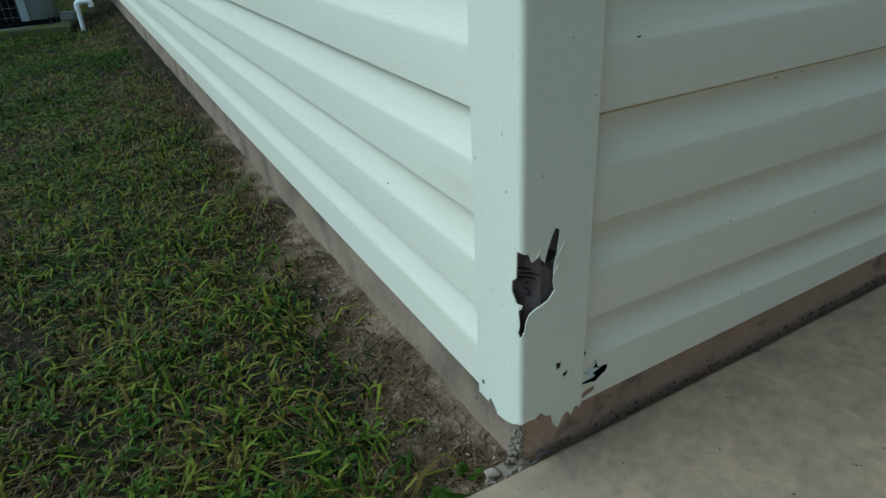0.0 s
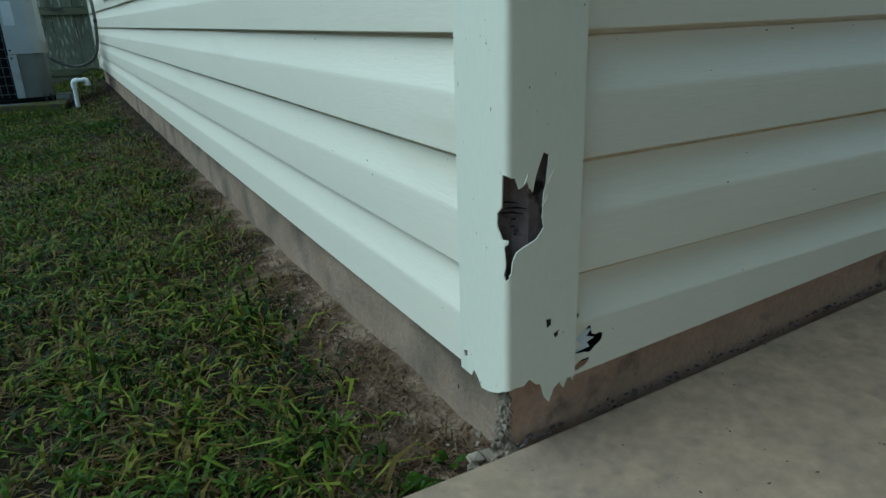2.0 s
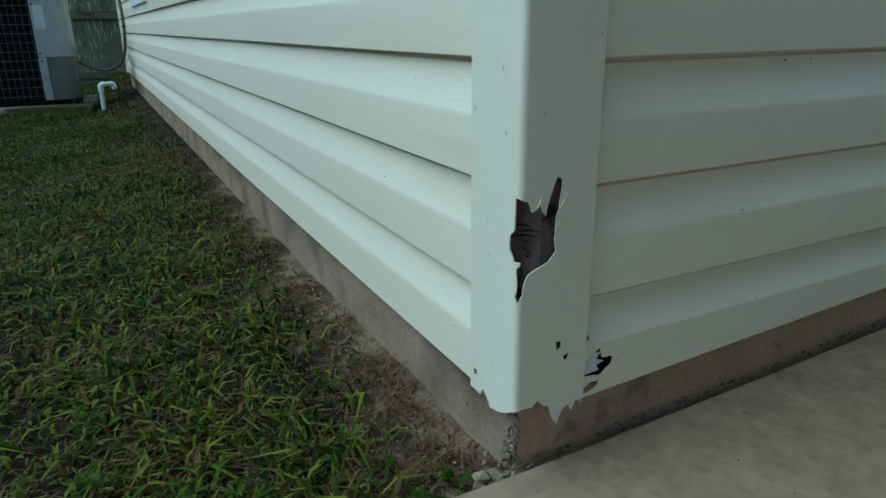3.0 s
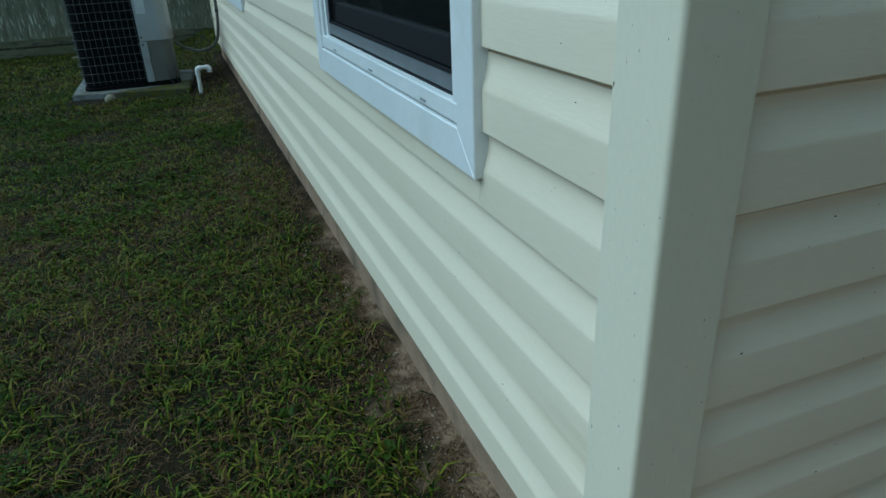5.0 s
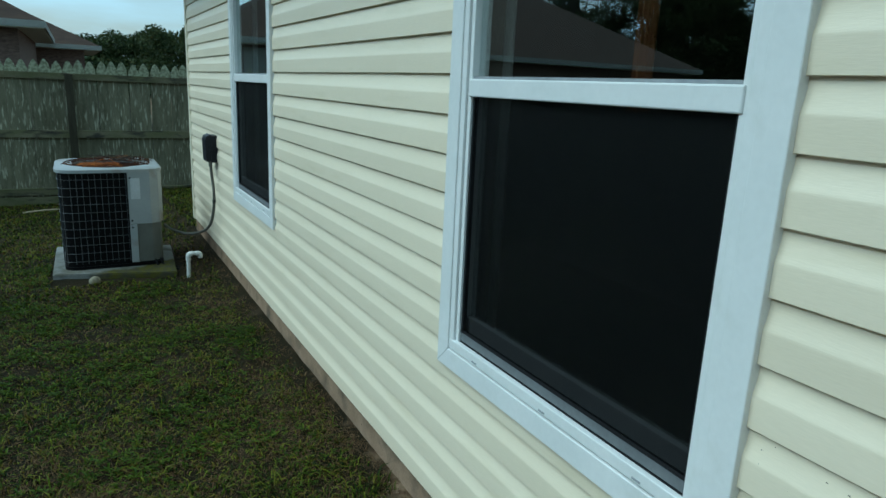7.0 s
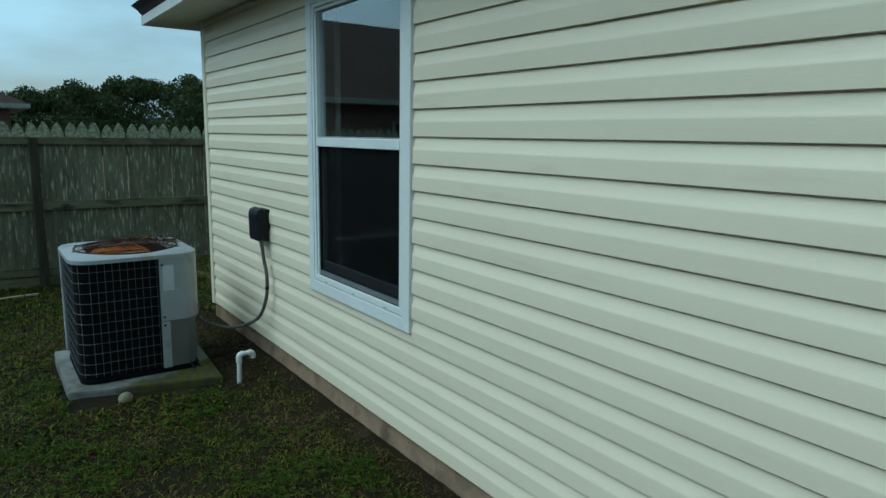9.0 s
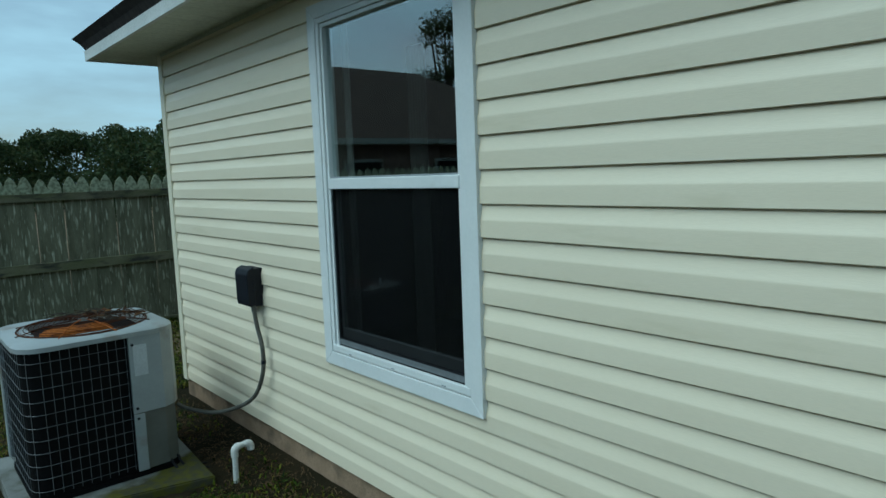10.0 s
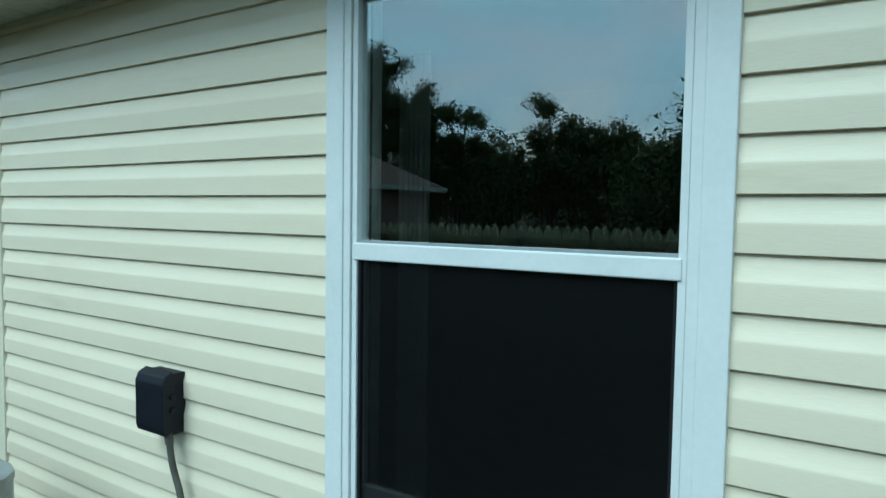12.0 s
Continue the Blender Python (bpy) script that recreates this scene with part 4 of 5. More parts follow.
def pad():
    pts = [(-1.318, 5.915), (-0.372, 5.69), (-0.302, 6.72), (-1.305, 6.955)]
    bm = prism(bmesh.new(), pts, lambda p: (p[0], p[1], -0.27), lambda p: (p[0], p[1], PAD_TOP))
    bmesh.ops.bevel(bm, geom=list(bm.edges), offset=0.008, segments=2, affect="EDGES")
    tagged(part("concrete_pad", bm, PAD), "mossy concrete pad under the air conditioner", "pad")


pad()


def drain_pipe():
    x, y = -0.292, 5.59
    root = thing("drain_pipe", (x, y, -0.19), "white plastic drain pipe standing in the dirt with a hooked top", "pipe")
    part("riser", tube(bmesh.new(), [(x, y, -0.24), (x + 0.004, y, 0.045)], 0.0165, 14), PVC, root, smooth=True)
    e = tube(bmesh.new(), bend([(x + 0.004, y, 0.02), (x + 0.004, y, 0.055), (x + 0.014, y, 0.072), (x + 0.035, y, 0.078)], 5), 0.0215, 14)
    part("elbow", e, PVC, root, smooth=True)
    part("arm", tube(bmesh.new(), [(x + 0.03, y, 0.078), (x + 0.075, y, 0.078)], 0.0165, 14), PVC, root, smooth=True)
    e = tube(bmesh.new(), bend([(x + 0.07, y, 0.078), (x + 0.092, y, 0.074), (x + 0.101, y, 0.058), (x + 0.101, y, 0.036)], 5), 0.0215, 14)
    part("elbow", e, PVC, root, smooth=True)


drain_pipe()


def disconnect_box():
    y0, y1, z0, z1 = 5.70, 5.86, 0.845, 1.075
    root = thing("disconnect_box", (-0.02, (y0 + y1) / 2, z0), "black electrical disconnect box on the siding", "electrical box")
    part("back", slab(-0.05, 0.012, y0, y1, z0, z1, 0.005), BLACK_PLASTIC, root)
    prof = [(-0.045, z0 + 0.012), (-0.085, z0 + 0.004), (-0.090, z0 + 0.03), (-0.094, z1 - 0.035), (-0.082, z1 - 0.005), (-0.045, z1 + 0.012), (-0.045, z1 - 0.02)]
    bm = prism(bmesh.new(), prof, lambda p: (p[0], y0 - 0.004, p[1]), lambda p: (p[0], y1 + 0.004, p[1]))
    bmesh.ops.bevel(bm, geom=list(bm.edges), offset=0.004, segments=1, affect="EDGES")
    lid = part("cover", bm, BLACK_PLASTIC, root)
    for zc in (z0 + 0.09, z0 + 0.135):
        part("latch", slab(-0.062, -0.040, y0 - 0.012, y0 - 0.0035, zc, zc + 0.018, 0.003), BLACK_PLASTIC, lid)
    path = bend([(-0.055, 5.715, z0 + 0.01), (-0.05, 5.70, 0.74), (-0.045, 5.655, 0.60), (-0.05, 5.66, 0.45), (-0.07, 5.75, 0.29), (-0.13, 5.88, 0.20), (-0.24, 6.00, 0.165), (-0.36, 6.09, 0.20), (-0.41, 6.13, 0.235)], 8)
    whip = part("conduit", tube(bmesh.new(), path, 0.0125, 10), CONDUIT, root, "grey flexible conduit", smooth=True)
    part("clamp", tube(bmesh.new(), [path[20], path[21]], 0.0155, 12), BLACK_PLASTIC, whip, "dark clamp round the conduit")
    part("fitting", tube(bmesh.new(), [(-0.055, 5.715, z0 + 0.012), (-0.054, 5.711, z0 - 0.03)], 0.016, 12), CONDUIT, whip)


disconnect_box()


def ball():
    bm = bmesh.new()
    bmesh.ops.create_icosphere(bm, subdivisions=3, radius=0.046)
    for v in bm.verts:
        v.co *= 1 + 0.05 * noise.noise(v.co * 40)
        v.co += Vector((-1.01, 5.70, -0.128))
    tagged(part("ball", bm, BALL, smooth=True), "weathered tan ball lying on the grass by the pad", "ball")


ball()


def stick():
    bm = tube(bmesh.new(), bend([(-1.75, 9.85, -0.285), (-1.5, 9.93, -0.275), (-1.2, 9.98, -0.28)], 4), [0.016] * 9, 6)
    tagged(part("stick", bm, STRAW), "pale dry stick lying on the lawn by the fence", "stick")


stick()


# ---- fences ----
def fence(name, start, turn, length, posts, label):
    """Pickets with pointed tops on three rails, seen from the rail side; start is the low left end."""
    m = Matrix.Translation(start) @ Matrix.Rotation(radians(turn), 4, "Z")
    root = thing(name, start, label, "fence", kind="structure")
    w, h, t = 0.0685, 1.98, 0.018
    prof = [(-w, 0), (w, 0), (w, h - 0.125), (w * 0.86, h - 0.095), (w * 0.62, h - 0.052), (w * 0.26, h - 0.014), (0, h), (-w * 0.26, h - 0.014), (-w * 0.62, h - 0.052), (-w * 0.86, h - 0.095), (-w, h - 0.125)]
    data = None
    rnd = random.Random(name)
    for i in range(int(length / 0.139)):
        if data is None:
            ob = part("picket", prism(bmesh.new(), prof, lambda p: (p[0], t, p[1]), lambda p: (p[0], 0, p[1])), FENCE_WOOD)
            data = ob.data
        else:
            ob = new("picket", data)
        ob.matrix_basis = m @ pose(0.07 + i * 0.139 + rnd.uniform(-0.0012, 0.0012), rnd.uniform(0.0, 0.006), rnd.uniform(-0.022, 0.012), 0, rnd.uniform(-0.5, 0.5), 0)
        hang(ob, root)
    for z0, z1, d in ((1.715, 1.805, -0.040), (0.905, 1.015, -0.040), (0.085, 0.185, -0.040)):
        stops = [0.0, *posts, length]
        for a, b in zip(stops, stops[1:]):
            ob = part("rail", slab(a + 0.002, b - 0.002, d, -0.001, z0, z1, 0.004, 1), FENCE_RAIL)
            ob.matrix_basis = m @ pose(0, 0, rnd.uniform(-0.01, 0.01))
            hang(ob, root)
    for p in posts:
        ob = part("post", slab(p - 0.048, p + 0.048, -0.135, -0.042, -0.1, 1.79, 0.006, 1), FENCE_POST)
        ob.matrix_basis = m
        hang(ob, root)
    ob = part("kickboard", slab(0, length, -0.03, -0.004, -0.06, 0.075, 0.004, 1), FENCE_RAIL)
    ob.matrix_basis = m
    hang(ob, root)


fence("fence_north", (-7.0, 10.62, -0.27), 0, 13.0, (1.2, 3.55, 5.91, 8.3, 10.7), "weathered grey wooden picket fence with pointed tops")
fence("fence_west", (-7.0, -3.0, -0.46), 90, 13.6, (1.2, 3.6, 6.0, 8.4, 10.8, 13.2), "weathered wooden fence along the far side of the lawn")


# ---- neighbouring houses ----
def hip_house(name, x0, x1, y0, y1, eave, ridge, label, openings):
    root = thing(name, ((x0 + x1) / 2, (y0 + y1) / 2, -0.4), label, "house")
    part("wall", slab(x0, x1, y0, y1, -0.5, eave), BRICK, root)
    o = 0.5
    bm = bmesh.new()
    b = [bm.verts.new(p) for p in ((x0 - o, y0 - o, eave + 0.1), (x1 + o, y0 - o, eave + 0.1), (x1 + o, y1 + o, eave + 0.1), (x0 - o, y1 + o, eave + 0.1))]
    if x1 - x0 >= y1 - y0:
        d = (y1 - y0) / 2 + o
        r = [bm.verts.new((x0 - o + d, (y0 + y1) / 2, ridge)), bm.verts.new((x1 + o - d + 0.01, (y0 + y1) / 2, ridge))]
        fs = ((0, 1, 5, 4), (1, 2, 5), (2, 3, 4, 5), (3, 0, 4))
    else:
        d = (x1 - x0) / 2 + o
        r = [bm.verts.new(((x0 + x1) / 2, y0 - o + d, ridge)), bm.verts.new(((x0 + x1) / 2, y1 + o - d + 0.01, ridge))]
        fs = ((0, 1, 4), (1, 2, 5, 4), (2, 3, 5), (3, 0, 4, 5))
    vs = b + r
    for f in fs:
        bm.faces.new([vs[i] for i in f])
    bm.faces.new(list(reversed(b)))
    part("roof", bm, ROOF_BROWN, root, "brown shingle roof")
    f = bmesh.new()
    box(f, x0 - o - 0.02, x1 + o + 0.02, y0 - o - 0.02, y0 - o + 0.02, eave - 0.02, eave + 0.11)
    box(f, x1 + o - 0.02, x1 + o + 0.02, y0 - o + 0.021, y1 + o, eave - 0.02, eave + 0.11)
    box(f, x0 - o - 0.02, x0 - o + 0.02, y0 - o + 0.021, y1 + o, eave - 0.02, eave + 0.11)
    part("fascia", f, NEIGHBOUR_TRIM, root, "dull pale fascia board")
    part("soffit", slab(x0 - o + 0.021, x1 + o - 0.021, y0 - o + 0.021, y1 + o - 0.021, eave - 0.04, eave - 0.01), SOFFIT, root)
    for a, c, z0, z1 in openings:
        win = part("window", slab(a, c, y0 - 0.06, y0 + 0.02, z0, z1, 0.01, 1), NEIGHBOUR_TRIM, root, "pale framed window")
        if a > -5:
            for k in range(int((z1 - z0 - 0.16) / 0.075)):
                part("blind_slat", slab(a + 0.08, c - 0.08, y0 - 0.075, y0 - 0.062, z0 + 0.085 + k * 0.075, z0 + 0.150 + k * 0.075), NEIGHBOUR_TRIM, win)
        else:
            part("pane", slab(a + 0.08, c - 0.08, y0 - 0.066, y0 - 0.061, z0 + 0.08, z1 - 0.08), COIL, win)


hip_house("neighbour_house", -17.2, -1.95, 16.4, 24.5, 2.40, 5.05, "long brown brick house with a hip roof beyond the fence", ((-14.6, -13.2, 0.9, 2.0), (-11.6, -10.4, 0.9, 2.0), (-8.6, -7.4, 0.9, 2.0), (-3.75, -2.53, 0.9, 2.29)))
hip_house("neighbour_house", -6.0, -0.62, 25.7, 33.0, 2.28, 3.95, "smaller brick house with a shingle roof behind its neighbour", ())


# ---- trees ----
def leaf_cards(name, pts, size, material, parent, seed):
    rs = np.random.RandomState(seed)
    n = len(pts)
    a = rs.normal(size=(n, 3))
    a /= np.linalg.norm(a, axis=1, keepdims=True)
    b = np.cross(a, rs.normal(size=(n, 3)))
    b /= np.linalg.norm(b, axis=1, keepdims=True)
    s = size * rs.uniform(0.5, 1.3, (n, 1))
    v = np.stack([pts - a * s, pts + b * s * 0.42, pts + a * s, pts - b * s * 0.42 + np.cross(a, b) * s * 0.2], 1).reshape(-1, 3)
    f = np.arange(4 * n).reshape(n, 4)
    return raw(name, v.tolist(), f.tolist(), material, parent)


def tree(at, height, wide, leaves, size, seed, label, group="yard trees"):
    """A tapered trunk, forking limbs and a crown of leaf clumps with gaps."""
    rnd = random.Random(seed)
    root = thing("tree", at, label, "tree", group)
    base = Vector(at)
    bm = bmesh.new()
    lean = Vector((rnd.uniform(-0.05, 0.05), rnd.uniform(-0.05, 0.05), 1))
    trunk = [base + lean * (height * 0.62 * i / 6) + Vector((rnd.uniform(-0.08, 0.08), rnd.uniform(-0.08, 0.08), 0)) * (i > 0) for i in range(7)]
    tube(bm, trunk, [0.028 * height * (1 - 0.13 * i) * 0.8 for i in range(7)], 8)
    clumps = []
    for k in range(34):
        a = rnd.uniform(0, 2 * math.pi)
        s = trunk[rnd.randint(2, 6)]
        up = rnd.uniform(0.30, 0.97)
        reach = wide * rnd.uniform(0.45, 1.0) * (1.15 - 0.75 * up ** 2)
        tip = Vector((base.x + reach * math.cos(a), base.y + reach * math.sin(a), base.z + height * up))
        mid = (s + tip) / 2 + Vector((0, 0, rnd.uniform(-0.2, 0.3)))
        tube(bm, [s, mid, tip], [0.010 * height, 0.006 * height, 0.002 * height], 5)
        clumps += [mid, tip, tip + Vector((rnd.uniform(-1, 1), rnd.uniform(-1, 1), rnd.uniform(-0.5, 0.7))) * wide * 0.28]
    part("trunk", bm, BARK, root)
    rs = np.random.RandomState(seed)
    c = np.array([tuple(v) for v in clumps])
    pick = rs.randint(0, len(c), leaves)
    pts = c[pick] + rs.normal(size=(leaves, 3)) * wide * 0.135 * np.array([1, 1, 0.8])
    leaf_cards("crown", pts, size, LEAF, root, seed)


TREES = ((-29.2, 28.6, 11.4, 2.5, 7600), (-30.7, 26.6, 9.6, 2.3, 6600), (-25.0, 32.4, 11.2, 2.6, 2700), (-27.2, 30.9, 9.0, 1.9, 1700), (-32.1, 24.4, 8.3, 2.3, 4200),
         (-33.6, 21.9, 6.6, 2.2, 1500), (-35.0, 19.4, 8.6, 2.4, 6600), (-36.2, 16.6, 7.4, 2.3, 5200), (-37.2, 13.4, 6.2, 2.5, 4200), (-38, 6, 7.0, 3.4, 3200),
         (-30, -2, 8.4, 3.8, 4200), (-24, -9, 7.8, 3.6, 4000), (-22, 7.2, 6.2, 3.4, 6500))
for i, (x, y, h, w, n) in enumerate(TREES):
    tree((x, y, -0.4), h, w, int(n * 4.0), 0.12, 40 + i, "slender dark tree with thinning autumn leaves" if n < 3000 else "broad dense dark green tree")


def far_wood():
    rs = np.random.RandomState(9)
    pts = []
    for i in range(190):
        x = -20 + i * 0.39 + rs.uniform(-0.6, 0.6)
        y = 58 + rs.uniform(-4, 10)
        h = 4.6 + 0.5 * math.sin(i * 0.13) + rs.uniform(-0.9, 0.6) + 1.7 * min(max((x - 4) / 7, 0), 1)
        if x < 8:
            h -= 0.4
        for n, mid, size in ((750, h - 0.9, (rs.uniform(0.7, 1.5), 1.3, 0.9)), (500, h * 0.42, (1.5, 1.4, h * 0.42))):
            u = rs.normal(size=(n, 3))
            u /= np.linalg.norm(u, axis=1, keepdims=True)
            pts.append(np.array([x, y, mid]) + u * rs.uniform(0.4, 1.0, (n, 1)) * np.array(size))
    ob = leaf_cards("far_wood", np.concatenate(pts), 0.15, LEAF_FAR, None, 9)
    tagged(ob, "dark mixed wood along the skyline beyond the fence", "trees", kind="stuff")
    low = []
    for i in range(90):
        n = 500
        q = rs.normal(size=(n, 3))
        low.append(np.array([-22 + i * 0.9, 57 + rs.uniform(-2, 4), 1.1]) + np.clip(q, -1.6, 1.6) * np.array([0.8, 0.8, 0.9]))
    ob = leaf_cards("undergrowth", np.concatenate(low), 0.2, LEAF_FAR, None, 19)
    tagged(ob, "dark undergrowth below the far wood", "shrubs", kind="stuff")
    west = []
    for i in range(60):
        n = 2800
        y = -14 + i * 1.05
        h = 6.4 + rs.uniform(-1.0, 1.0) + 0.8 * math.sin(i * 0.4)
        q = rs.normal(size=(n, 3))
        q /= np.linalg.norm(q, axis=1, keepdims=True)
        west.append(np.array([-44 + rs.uniform(-3, 3), y, h * 0.5]) + q * rs.uniform(0.35, 1.0, (n, 1)) * np.array([1.5, 1.5, h * 0.52]))
    ob = leaf_cards("far_wood", np.concatenate(west), 0.15, LEAF, None, 29)
    tagged(ob, "dark wood beyond the lawn on the open side", "trees", kind="stuff")
    u = []
    for i in range(24):
        x = 5.0 + i * 0.42 + rs.uniform(-0.3, 0.3)
        y = 27 + rs.uniform(-2, 3)
        h = 3.3 + rs.uniform(-0.35, 0.35)
        n = 1100
        q = rs.normal(size=(n, 3))
        q /= np.linalg.norm(q, axis=1, keepdims=True)
        u.append(np.array([x, y, h * 0.5]) + q * rs.uniform(0.4, 1.0, (n, 1)) * np.array([0.9, 0.9, h * 0.5]))
    ob = leaf_cards("shrub_row", np.concatenate(u), 0.10, LEAF_FAR, None, 10)
    tagged(ob, "overgrown shrubs with yellowing leaves beyond the fence", "shrubs", kind="stuff")


far_wood()


# ---- grass, clover, thatch ----
def bare(x, y):
    """How bare the soil is, 0 to 1: dry dirt along the footing and in patches."""
    strip = np.clip(1.2 - (-x) / (0.05 + 0.11 * np.exp(-y / 0.5) + 0.10 * np.clip(smooth_noise(np.zeros_like(y), y, 1.6, 5.0) + 0.5, 0, 1)), 0, 1)
    patch = np.clip(smooth_noise(x, y, 1.9, 1.0) * 2.2 - 0.35, 0, 0.75)
    round_ac = np.clip(1.1 - np.hypot((x + 0.25) / 0.4, (y - 6.1) / 0.9), 0, 1)
    return np.maximum.reduce([strip, patch, round_ac])


def clear(x, y):
    on_pad = (x > -1.34) & (x < -0.28) & (y > 5.66) & (y < 6.98)
    return ~on_pad


def blades(name, x0, x1, y0, y1, per_m2, high, wide, lean, material, seed, label, category, keep=1.0):
    rs = np.random.RandomState(seed)
    n = int((x1 - x0) * (y1 - y0) * per_m2)
    x, y = rs.uniform(x0, x1, n), rs.uniform(y0, y1, n)
    tuft = 0.7 * smooth_noise(x, y, 9.0, 7.0) + 0.6 * smooth_noise(x, y, 27.0, 4.0)
    p = (1 - keep * bare(x, y)) * (0.34 + 1.25 * np.clip(tuft + 0.28, 0, 1))
    ok = (rs.uniform(size=n) < p) & clear(x, y)
    x, y, tuft = x[ok], y[ok], tuft[ok]
    n = len(x)
    z = ground_z(x, y) + 0.016 * smooth_noise(x, y, 5.0) - 0.004
    h = high * rs.uniform(0.45, 1.25, n) * (0.8 + 0.6 * np.clip(tuft, -0.3, 1))
    a = rs.uniform(0, 2 * np.pi, n)
    out = lean * rs.uniform(0.2, 1.3, n)
    d = np.stack([np.cos(a), np.sin(a), np.zeros(n)], 1)
    s = np.stack([-np.sin(a), np.cos(a), np.zeros(n)], 1) * (wide * rs.uniform(0.6, 1.3, n))[:, None]
    base = np.stack([x, y, z], 1)
    up = np.array([0, 0, 1.0])
    mid = base + d * (h * out * 0.35)[:, None] + up * (h * 0.62)[:, None]
    tip = base + d * (h * out)[:, None] + up * (h * np.clip(1.05 - 0.35 * out, 0.25, 1))[:, None]
    v = np.stack([base - s * 0.8, base + s * 0.8, mid + s, mid - s, tip], 1).reshape(-1, 3)
    k = np.arange(n) * 5
    quads = np.stack([k, k + 1, k + 2, k + 3], 1).tolist()
    tris = np.stack([k + 3, k + 2, k + 4], 1).tolist()
    ob = raw(name, v.tolist(), quads + tris, material)
    return tagged(ob, label, category, kind="stuff")


LAWN = "short mown green lawn with dry blades"
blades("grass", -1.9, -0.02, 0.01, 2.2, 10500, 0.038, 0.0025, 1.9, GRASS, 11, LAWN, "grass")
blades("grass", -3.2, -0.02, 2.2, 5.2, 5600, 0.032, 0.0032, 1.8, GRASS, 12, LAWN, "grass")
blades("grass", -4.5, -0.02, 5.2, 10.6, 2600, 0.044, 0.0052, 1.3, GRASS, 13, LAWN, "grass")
blades("grass", -3.2, -1.9, 0.01, 2.2, 2500, 0.050, 0.004, 0.95, GRASS, 14, LAWN, "grass")
blades("tall_grass", -1.7, -0.02, 0.01, 3.5, 420, 0.068, 0.0030, 1.3, GRASS, 15, "taller tufts of grass near the patio", "grass", 0.8)
blades("dry_thatch", -1.9, -0.006, 0.01, 3.0, 12000, 0.026, 0.0011, 2.4, THATCH, 16, "dry brown grass clippings on the soil", "thatch", -0.15)
blades("dry_thatch", -0.38, -0.006, 0.01, 3.0, 9000, 0.015, 0.0013, 3.6, THATCH, 26, "dry brown grass clippings on the dirt strip", "thatch", -0.15)
blades("dry_thatch", -3.0, -0.01, 3.0, 9.0, 2400, 0.020, 0.0024, 2.8, THATCH, 17, "dry brown grass clippings on the soil", "thatch", 0.1)


blades("dry_thatch", -0.36, -0.006, 3.0, 7.2, 3800, 0.018, 0.0020, 3.2, THATCH, 27, "dry brown grass clippings along the footing", "thatch", 0.0)
blades("grass", -0.02, 3.2, 7.3, 10.6, 3600, 0.046, 0.0052, 1.3, GRASS, 28, LAWN, "grass", 0.1)
blades("grass", -7.0, -3.2, 0.01, 10.6, 1500, 0.050, 0.0075, 0.95, GRASS, 18, LAWN, "grass")
blades("grass", -7.0, -2.6, -3.2, 0.0, 1500, 0.050, 0.0075, 0.95, GRASS, 19, LAWN, "grass")


def rosettes(x0, x1, y0, y1, per_m2, size, seed):
    """Low broad leaved plants in the lawn: five or six pointed, folded leaves round one root."""
    rs = np.random.RandomState(seed)
    n = int((x1 - x0) * (y1 - y0) * per_m2)
    x, y = rs.uniform(x0, x1, n), rs.uniform(y0, y1, n)
    ok = (smooth_noise(x, y, 2.6, 12.0) > rs.uniform(-0.25, 0.40, n)) & (bare(x, y) < 0.5) & clear(x, y)
    x, y = x[ok], y[ok]
    n = len(x)
    z = ground_z(x, y) + 0.016 * smooth_noise(x, y, 5.0) + rs.uniform(0.004, 0.024, n)
    verts, faces = [], []
    rot, r = rs.uniform(0, 6.28, n), size * rs.uniform(0.6, 1.4, n)
    for i in range(n):
        count = rs.randint(4, 7)
        for k in range(count):
            a = rot[i] + k * 6.283 / count + rs.uniform(-0.35, 0.35)
            rise_, long = rs.uniform(0.15, 0.75), r[i] * rs.uniform(0.7, 1.25)
            b = len(verts)
            for u, w, h in ((0.03, 0.0, 0.0), (0.40, 0.15, 0.75), (0.75, 0.13, 1.0), (1.05, 0.0, 0.85), (0.75, -0.13, 1.0), (0.40, -0.15, 0.75), (0.55, 0.0, 0.72)):
                verts.append((x[i] + (u * math.cos(a) - w * math.sin(a)) * long, y[i] + (u * math.sin(a) + w * math.cos(a)) * long, z[i] + h * rise_ * long))
            faces += [(b, b + 1, b + 6), (b + 1, b + 2, b + 3, b + 6), (b + 6, b + 3, b + 4, b + 5), (b, b + 6, b + 5)]
    tagged(raw("broadleaf_weeds", verts, faces, CLOVER), "low broad leaved green weeds in the lawn", "weeds", kind="stuff")


rosettes(-1.8, -0.1, 0.05, 2.5, 520, 0.016, 21)
rosettes(-3.0, -0.1, 2.5, 6.5, 1000, 0.023, 22)


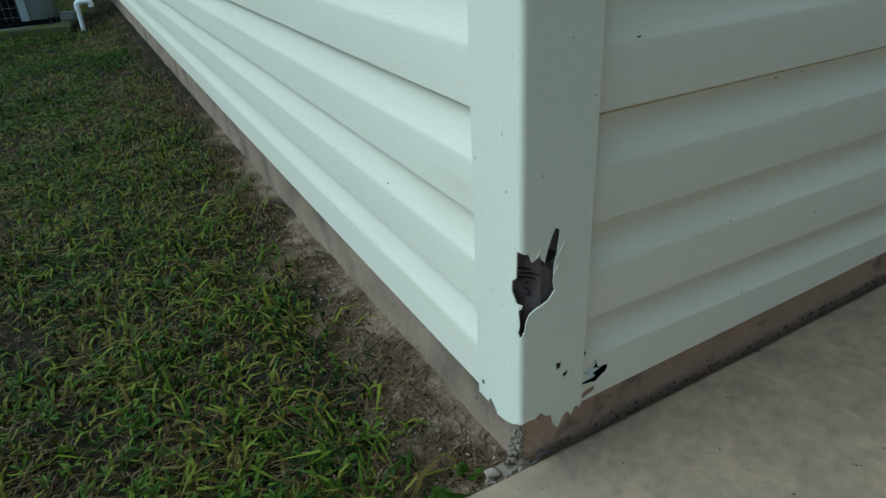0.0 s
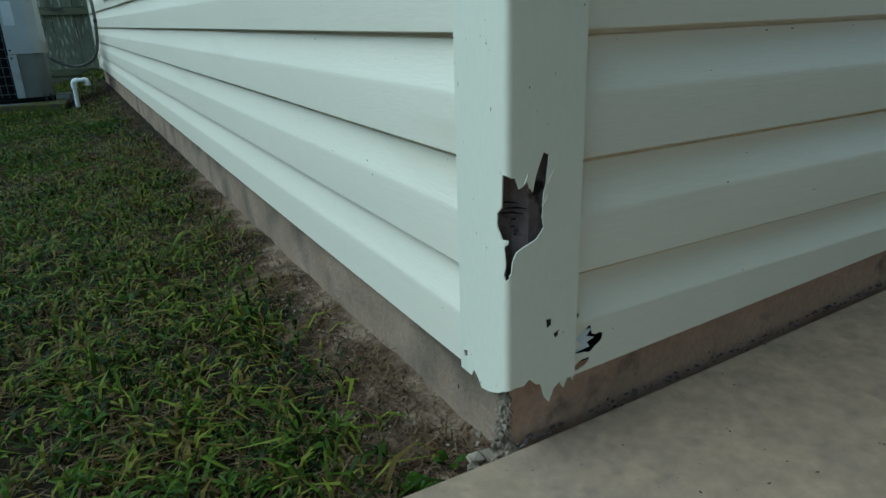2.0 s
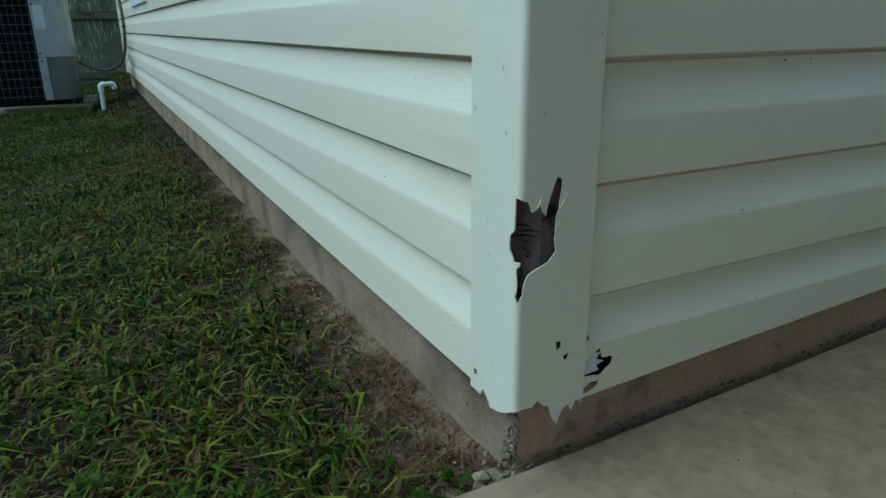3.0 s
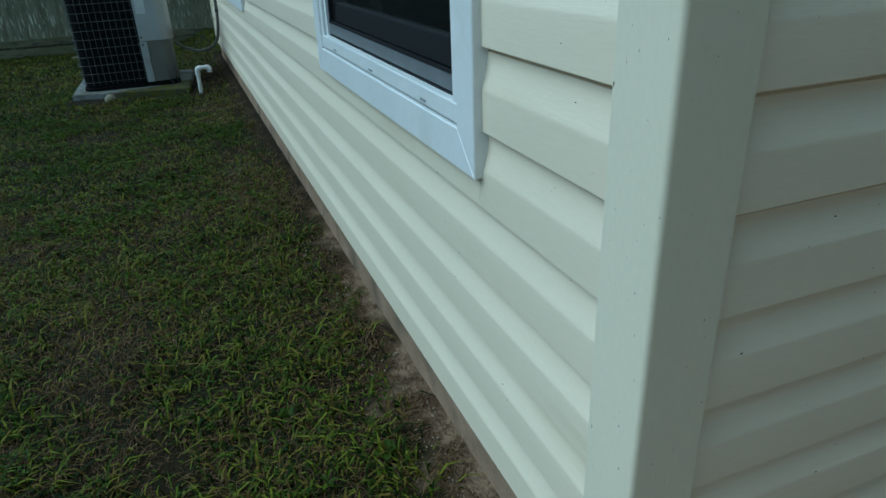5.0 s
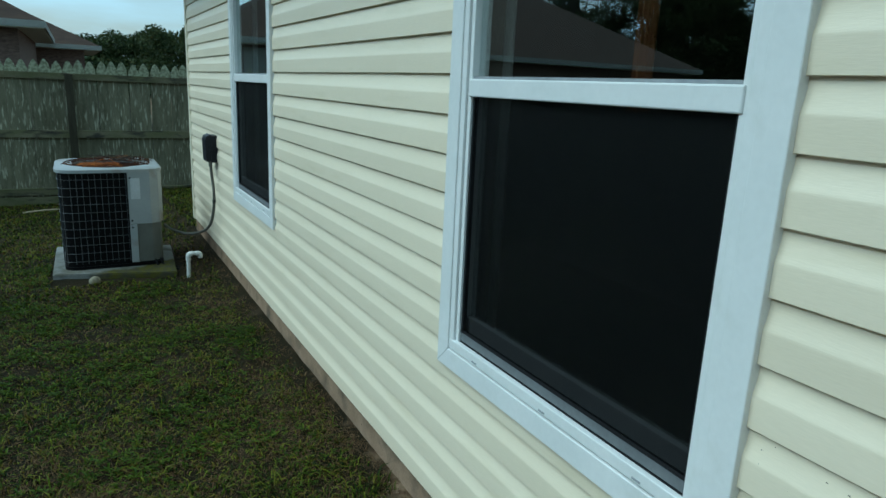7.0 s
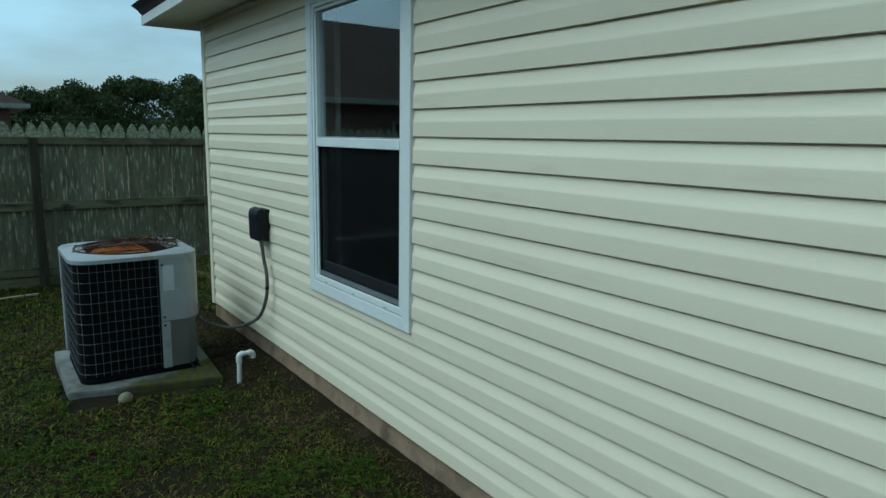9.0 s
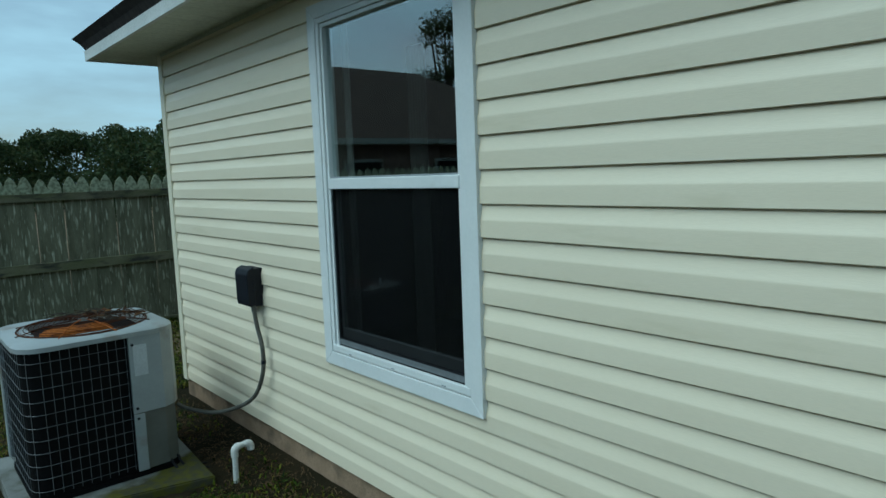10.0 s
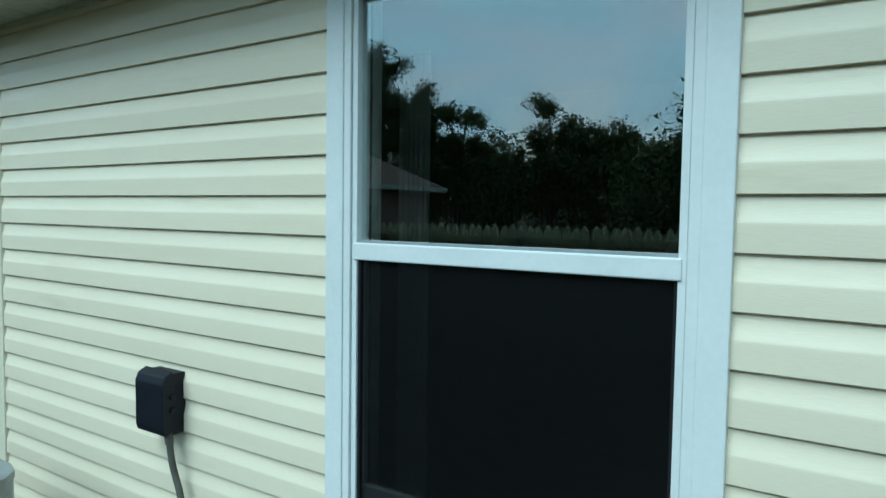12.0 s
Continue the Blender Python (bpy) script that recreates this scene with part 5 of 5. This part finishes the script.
def weed(x, y, size, leaves, seed):
    rnd = random.Random(seed)
    z = float(ground_z(np.array([x]), np.array([y]))[0])
    root = thing("weed", (x, y, z), "small broad leaved green weed at the lawn edge", "weed", "weeds at the dirt strip")
    for i in range(leaves):
        a = rnd.uniform(0, 6.28)
        L_, w, h = size * rnd.uniform(0.6, 1.1), size * 0.26, size * rnd.uniform(0.25, 0.75)
        d, s = Vector((math.cos(a), math.sin(a), 0)), Vector((-math.sin(a), math.cos(a), 0))
        o = Vector((x, y, z))
        rows = [(0, 0.08, 0), (0.35, 0.8, 0.6), (0.65, 1.0, 0.95), (0.88, 0.6, 1.0), (1.0, 0.05, 0.9)]
        bm = bmesh.new()
        prev = None
        for u, ww, hh in rows:
            c = o + d * (u * L_) + Vector((0, 0, hh * h))
            cur = [bm.verts.new(c - s * w * ww + Vector((0, 0, 0.15 * w * ww))), bm.verts.new(c), bm.verts.new(c + s * w * ww + Vector((0, 0, 0.15 * w * ww)))]
            if prev:
                for j in range(2):
                    bm.faces.new((prev[j], prev[j + 1], cur[j + 1], cur[j]))
            prev = cur
        part("leaf", bm, CLOVER, root)


for i, (x, y, s, n) in enumerate(((-0.19, 0.17, 0.032, 11), (-0.045, 0.055, 0.024, 7), (-0.10, 0.03, 0.026, 6), (-0.42, 0.40, 0.028, 8), (-0.15, 0.62, 0.035, 6), (-0.33, 0.85, 0.03, 7), (-0.55, 0.22, 0.028, 7))):
    weed(x, y, s, n, 60 + i)


def torn_flap():
    bm = bmesh.new()
    prism(bm, [(0.089, 0.111), (0.119, 0.113), (0.114, 0.120), (0.126, 0.123), (0.113, 0.128), (0.121, 0.136), (0.104, 0.138), (0.089, 0.133)],
          lambda p: (p[0], 0.0035 + 0.05 * (p[0] - 0.089), p[1]), lambda p: (p[0], 0.0047 + 0.05 * (p[0] - 0.089), p[1]))
    part("torn_flap", bm, WHITE, wall_s, "pale torn flap of vinyl")
    # Black sheet close behind the tear paints the shade of the hollow.
    part("void", slab(0.0885, 0.16, 0.0155, 0.0178, ZB + 0.004, ZB + 0.082), COIL, wall_s, "black sheet standing in for the shade behind the torn course")


torn_flap()


def joint_dirt():
    rnd = random.Random(8)
    bm = bmesh.new()
    for i in range(300):
        x = rnd.uniform(0.02, 1.9)
        far = rnd.random() < 0.12
        y = rnd.uniform(-0.5, -0.01) if far else 0.016 - abs(rnd.gauss(0, 0.007))
        z = 0.012 + rise(x) + 0.001
        g = bmesh.ops.create_icosphere(bm, subdivisions=1, radius=rnd.uniform(0.0008, 0.0028 if not far else 0.0018))
        for v in g["verts"]:
            v.co = Vector((x, y, z)) + Vector((v.co.x * 1.8, v.co.y, v.co.z * 0.7)) * (1 + 0.7 * noise.noise(v.co * 300 + Vector((x * 60, 0, 0))))
    tagged(part("joint_dirt", bm, SHEATHING), "dark dirt crumbs in the joint of patio and footing", "dirt", kind="stuff")


joint_dirt()


def rubble():
    rnd = random.Random(5)
    bm = bmesh.new()
    spots = [(rnd.gauss(-0.004, 0.013), 0.010 + abs(rnd.gauss(0, 0.014)), abs(rnd.gauss(0.0, 0.006)) - 0.004, rnd.choice((0.002, 0.003, 0.005, 0.010)) * rnd.uniform(0.7, 1.2)) for _ in range(44)]
    spots += [(-abs(rnd.gauss(0, 0.11)), rnd.uniform(0.02, 2.0), None, rnd.uniform(0.0010, 0.0034)) for _ in range(420)]
    spots += [(0.020 - abs(rnd.gauss(0, 0.004)), 0.019 + abs(rnd.gauss(0, 0.010)), rnd.uniform(-0.02, 0.085), rnd.uniform(0.0018, 0.0052)) for _ in range(150)]
    spots += [(0.016, 0.018, 0.006, 0.009), (-0.010, 0.022, 0.000, 0.011), (0.008, 0.030, -0.004, 0.008), (-0.026, 0.030, -0.006, 0.008)]
    for x, y, z, r in spots:
        if z is None:
            z = float(ground_z(np.array([x]), np.array([y]))[0]) + 0.004
        g = bmesh.ops.create_icosphere(bm, subdivisions=1, radius=r)
        for v in g["verts"]:
            v.co = Vector((x, y, z)) + v.co * (1 + 1.3 * noise.noise(v.co * 240 + Vector((x * 50, y * 50, 0))))
    tagged(part("rubble", bm, CRUMBLE), "crumbled concrete bits at the broken corner and footing", "rubble", kind="stuff")


rubble()


def wall_specks():
    """Small bits of dirt and cobweb caught on the siding near the corner."""
    rnd = random.Random(31)
    for along_y in (True, False):
        bm = bmesh.new()
        for i in range(55):
            u = 0.1 + abs(rnd.gauss(0, 0.55))
            k = rnd.randint(0, 6)
            h = rnd.choice((0.07, 0.1, 0.118, 0.124)) + rnd.uniform(-0.006, 0.0) if rnd.random() < 0.7 else rnd.uniform(0.01, 0.12)
            if along_y and 0.40 < u < 1.62 and ZB + k * C + h > W_LOW:
                continue
            o = 0.0
            for (o0, z0), (o1, z1) in zip(PROFILE[2:], PROFILE[3:16]):
                if z0 <= h <= z1:
                    o = o0 + (o1 - o0) * (h - z0) / (z1 - z0)
            r0 = rnd.choice((0.0004, 0.0005, 0.0006, 0.001))
            long = rnd.uniform(1.0, 3.0)
            g = bmesh.ops.create_icosphere(bm, subdivisions=1, radius=r0)
            for v in g["verts"]:
                w = 1 + 0.8 * noise.noise(v.co * 700 + Vector((u * 40, k, 0)))
                a, d, c = v.co.x * w * long, v.co.y * 0.5, v.co.z * w
                out = o + 0.0002 + d
                v.co = Vector((-out, u + a, ZB + k * C + h + c)) if along_y else Vector((u + a, -out, ZB + k * C + h + c))
        tagged(part("dirt_specks", bm, SHEATHING), "tiny dark dirt specks stuck to the cream siding", "dirt", kind="stuff")


wall_specks()
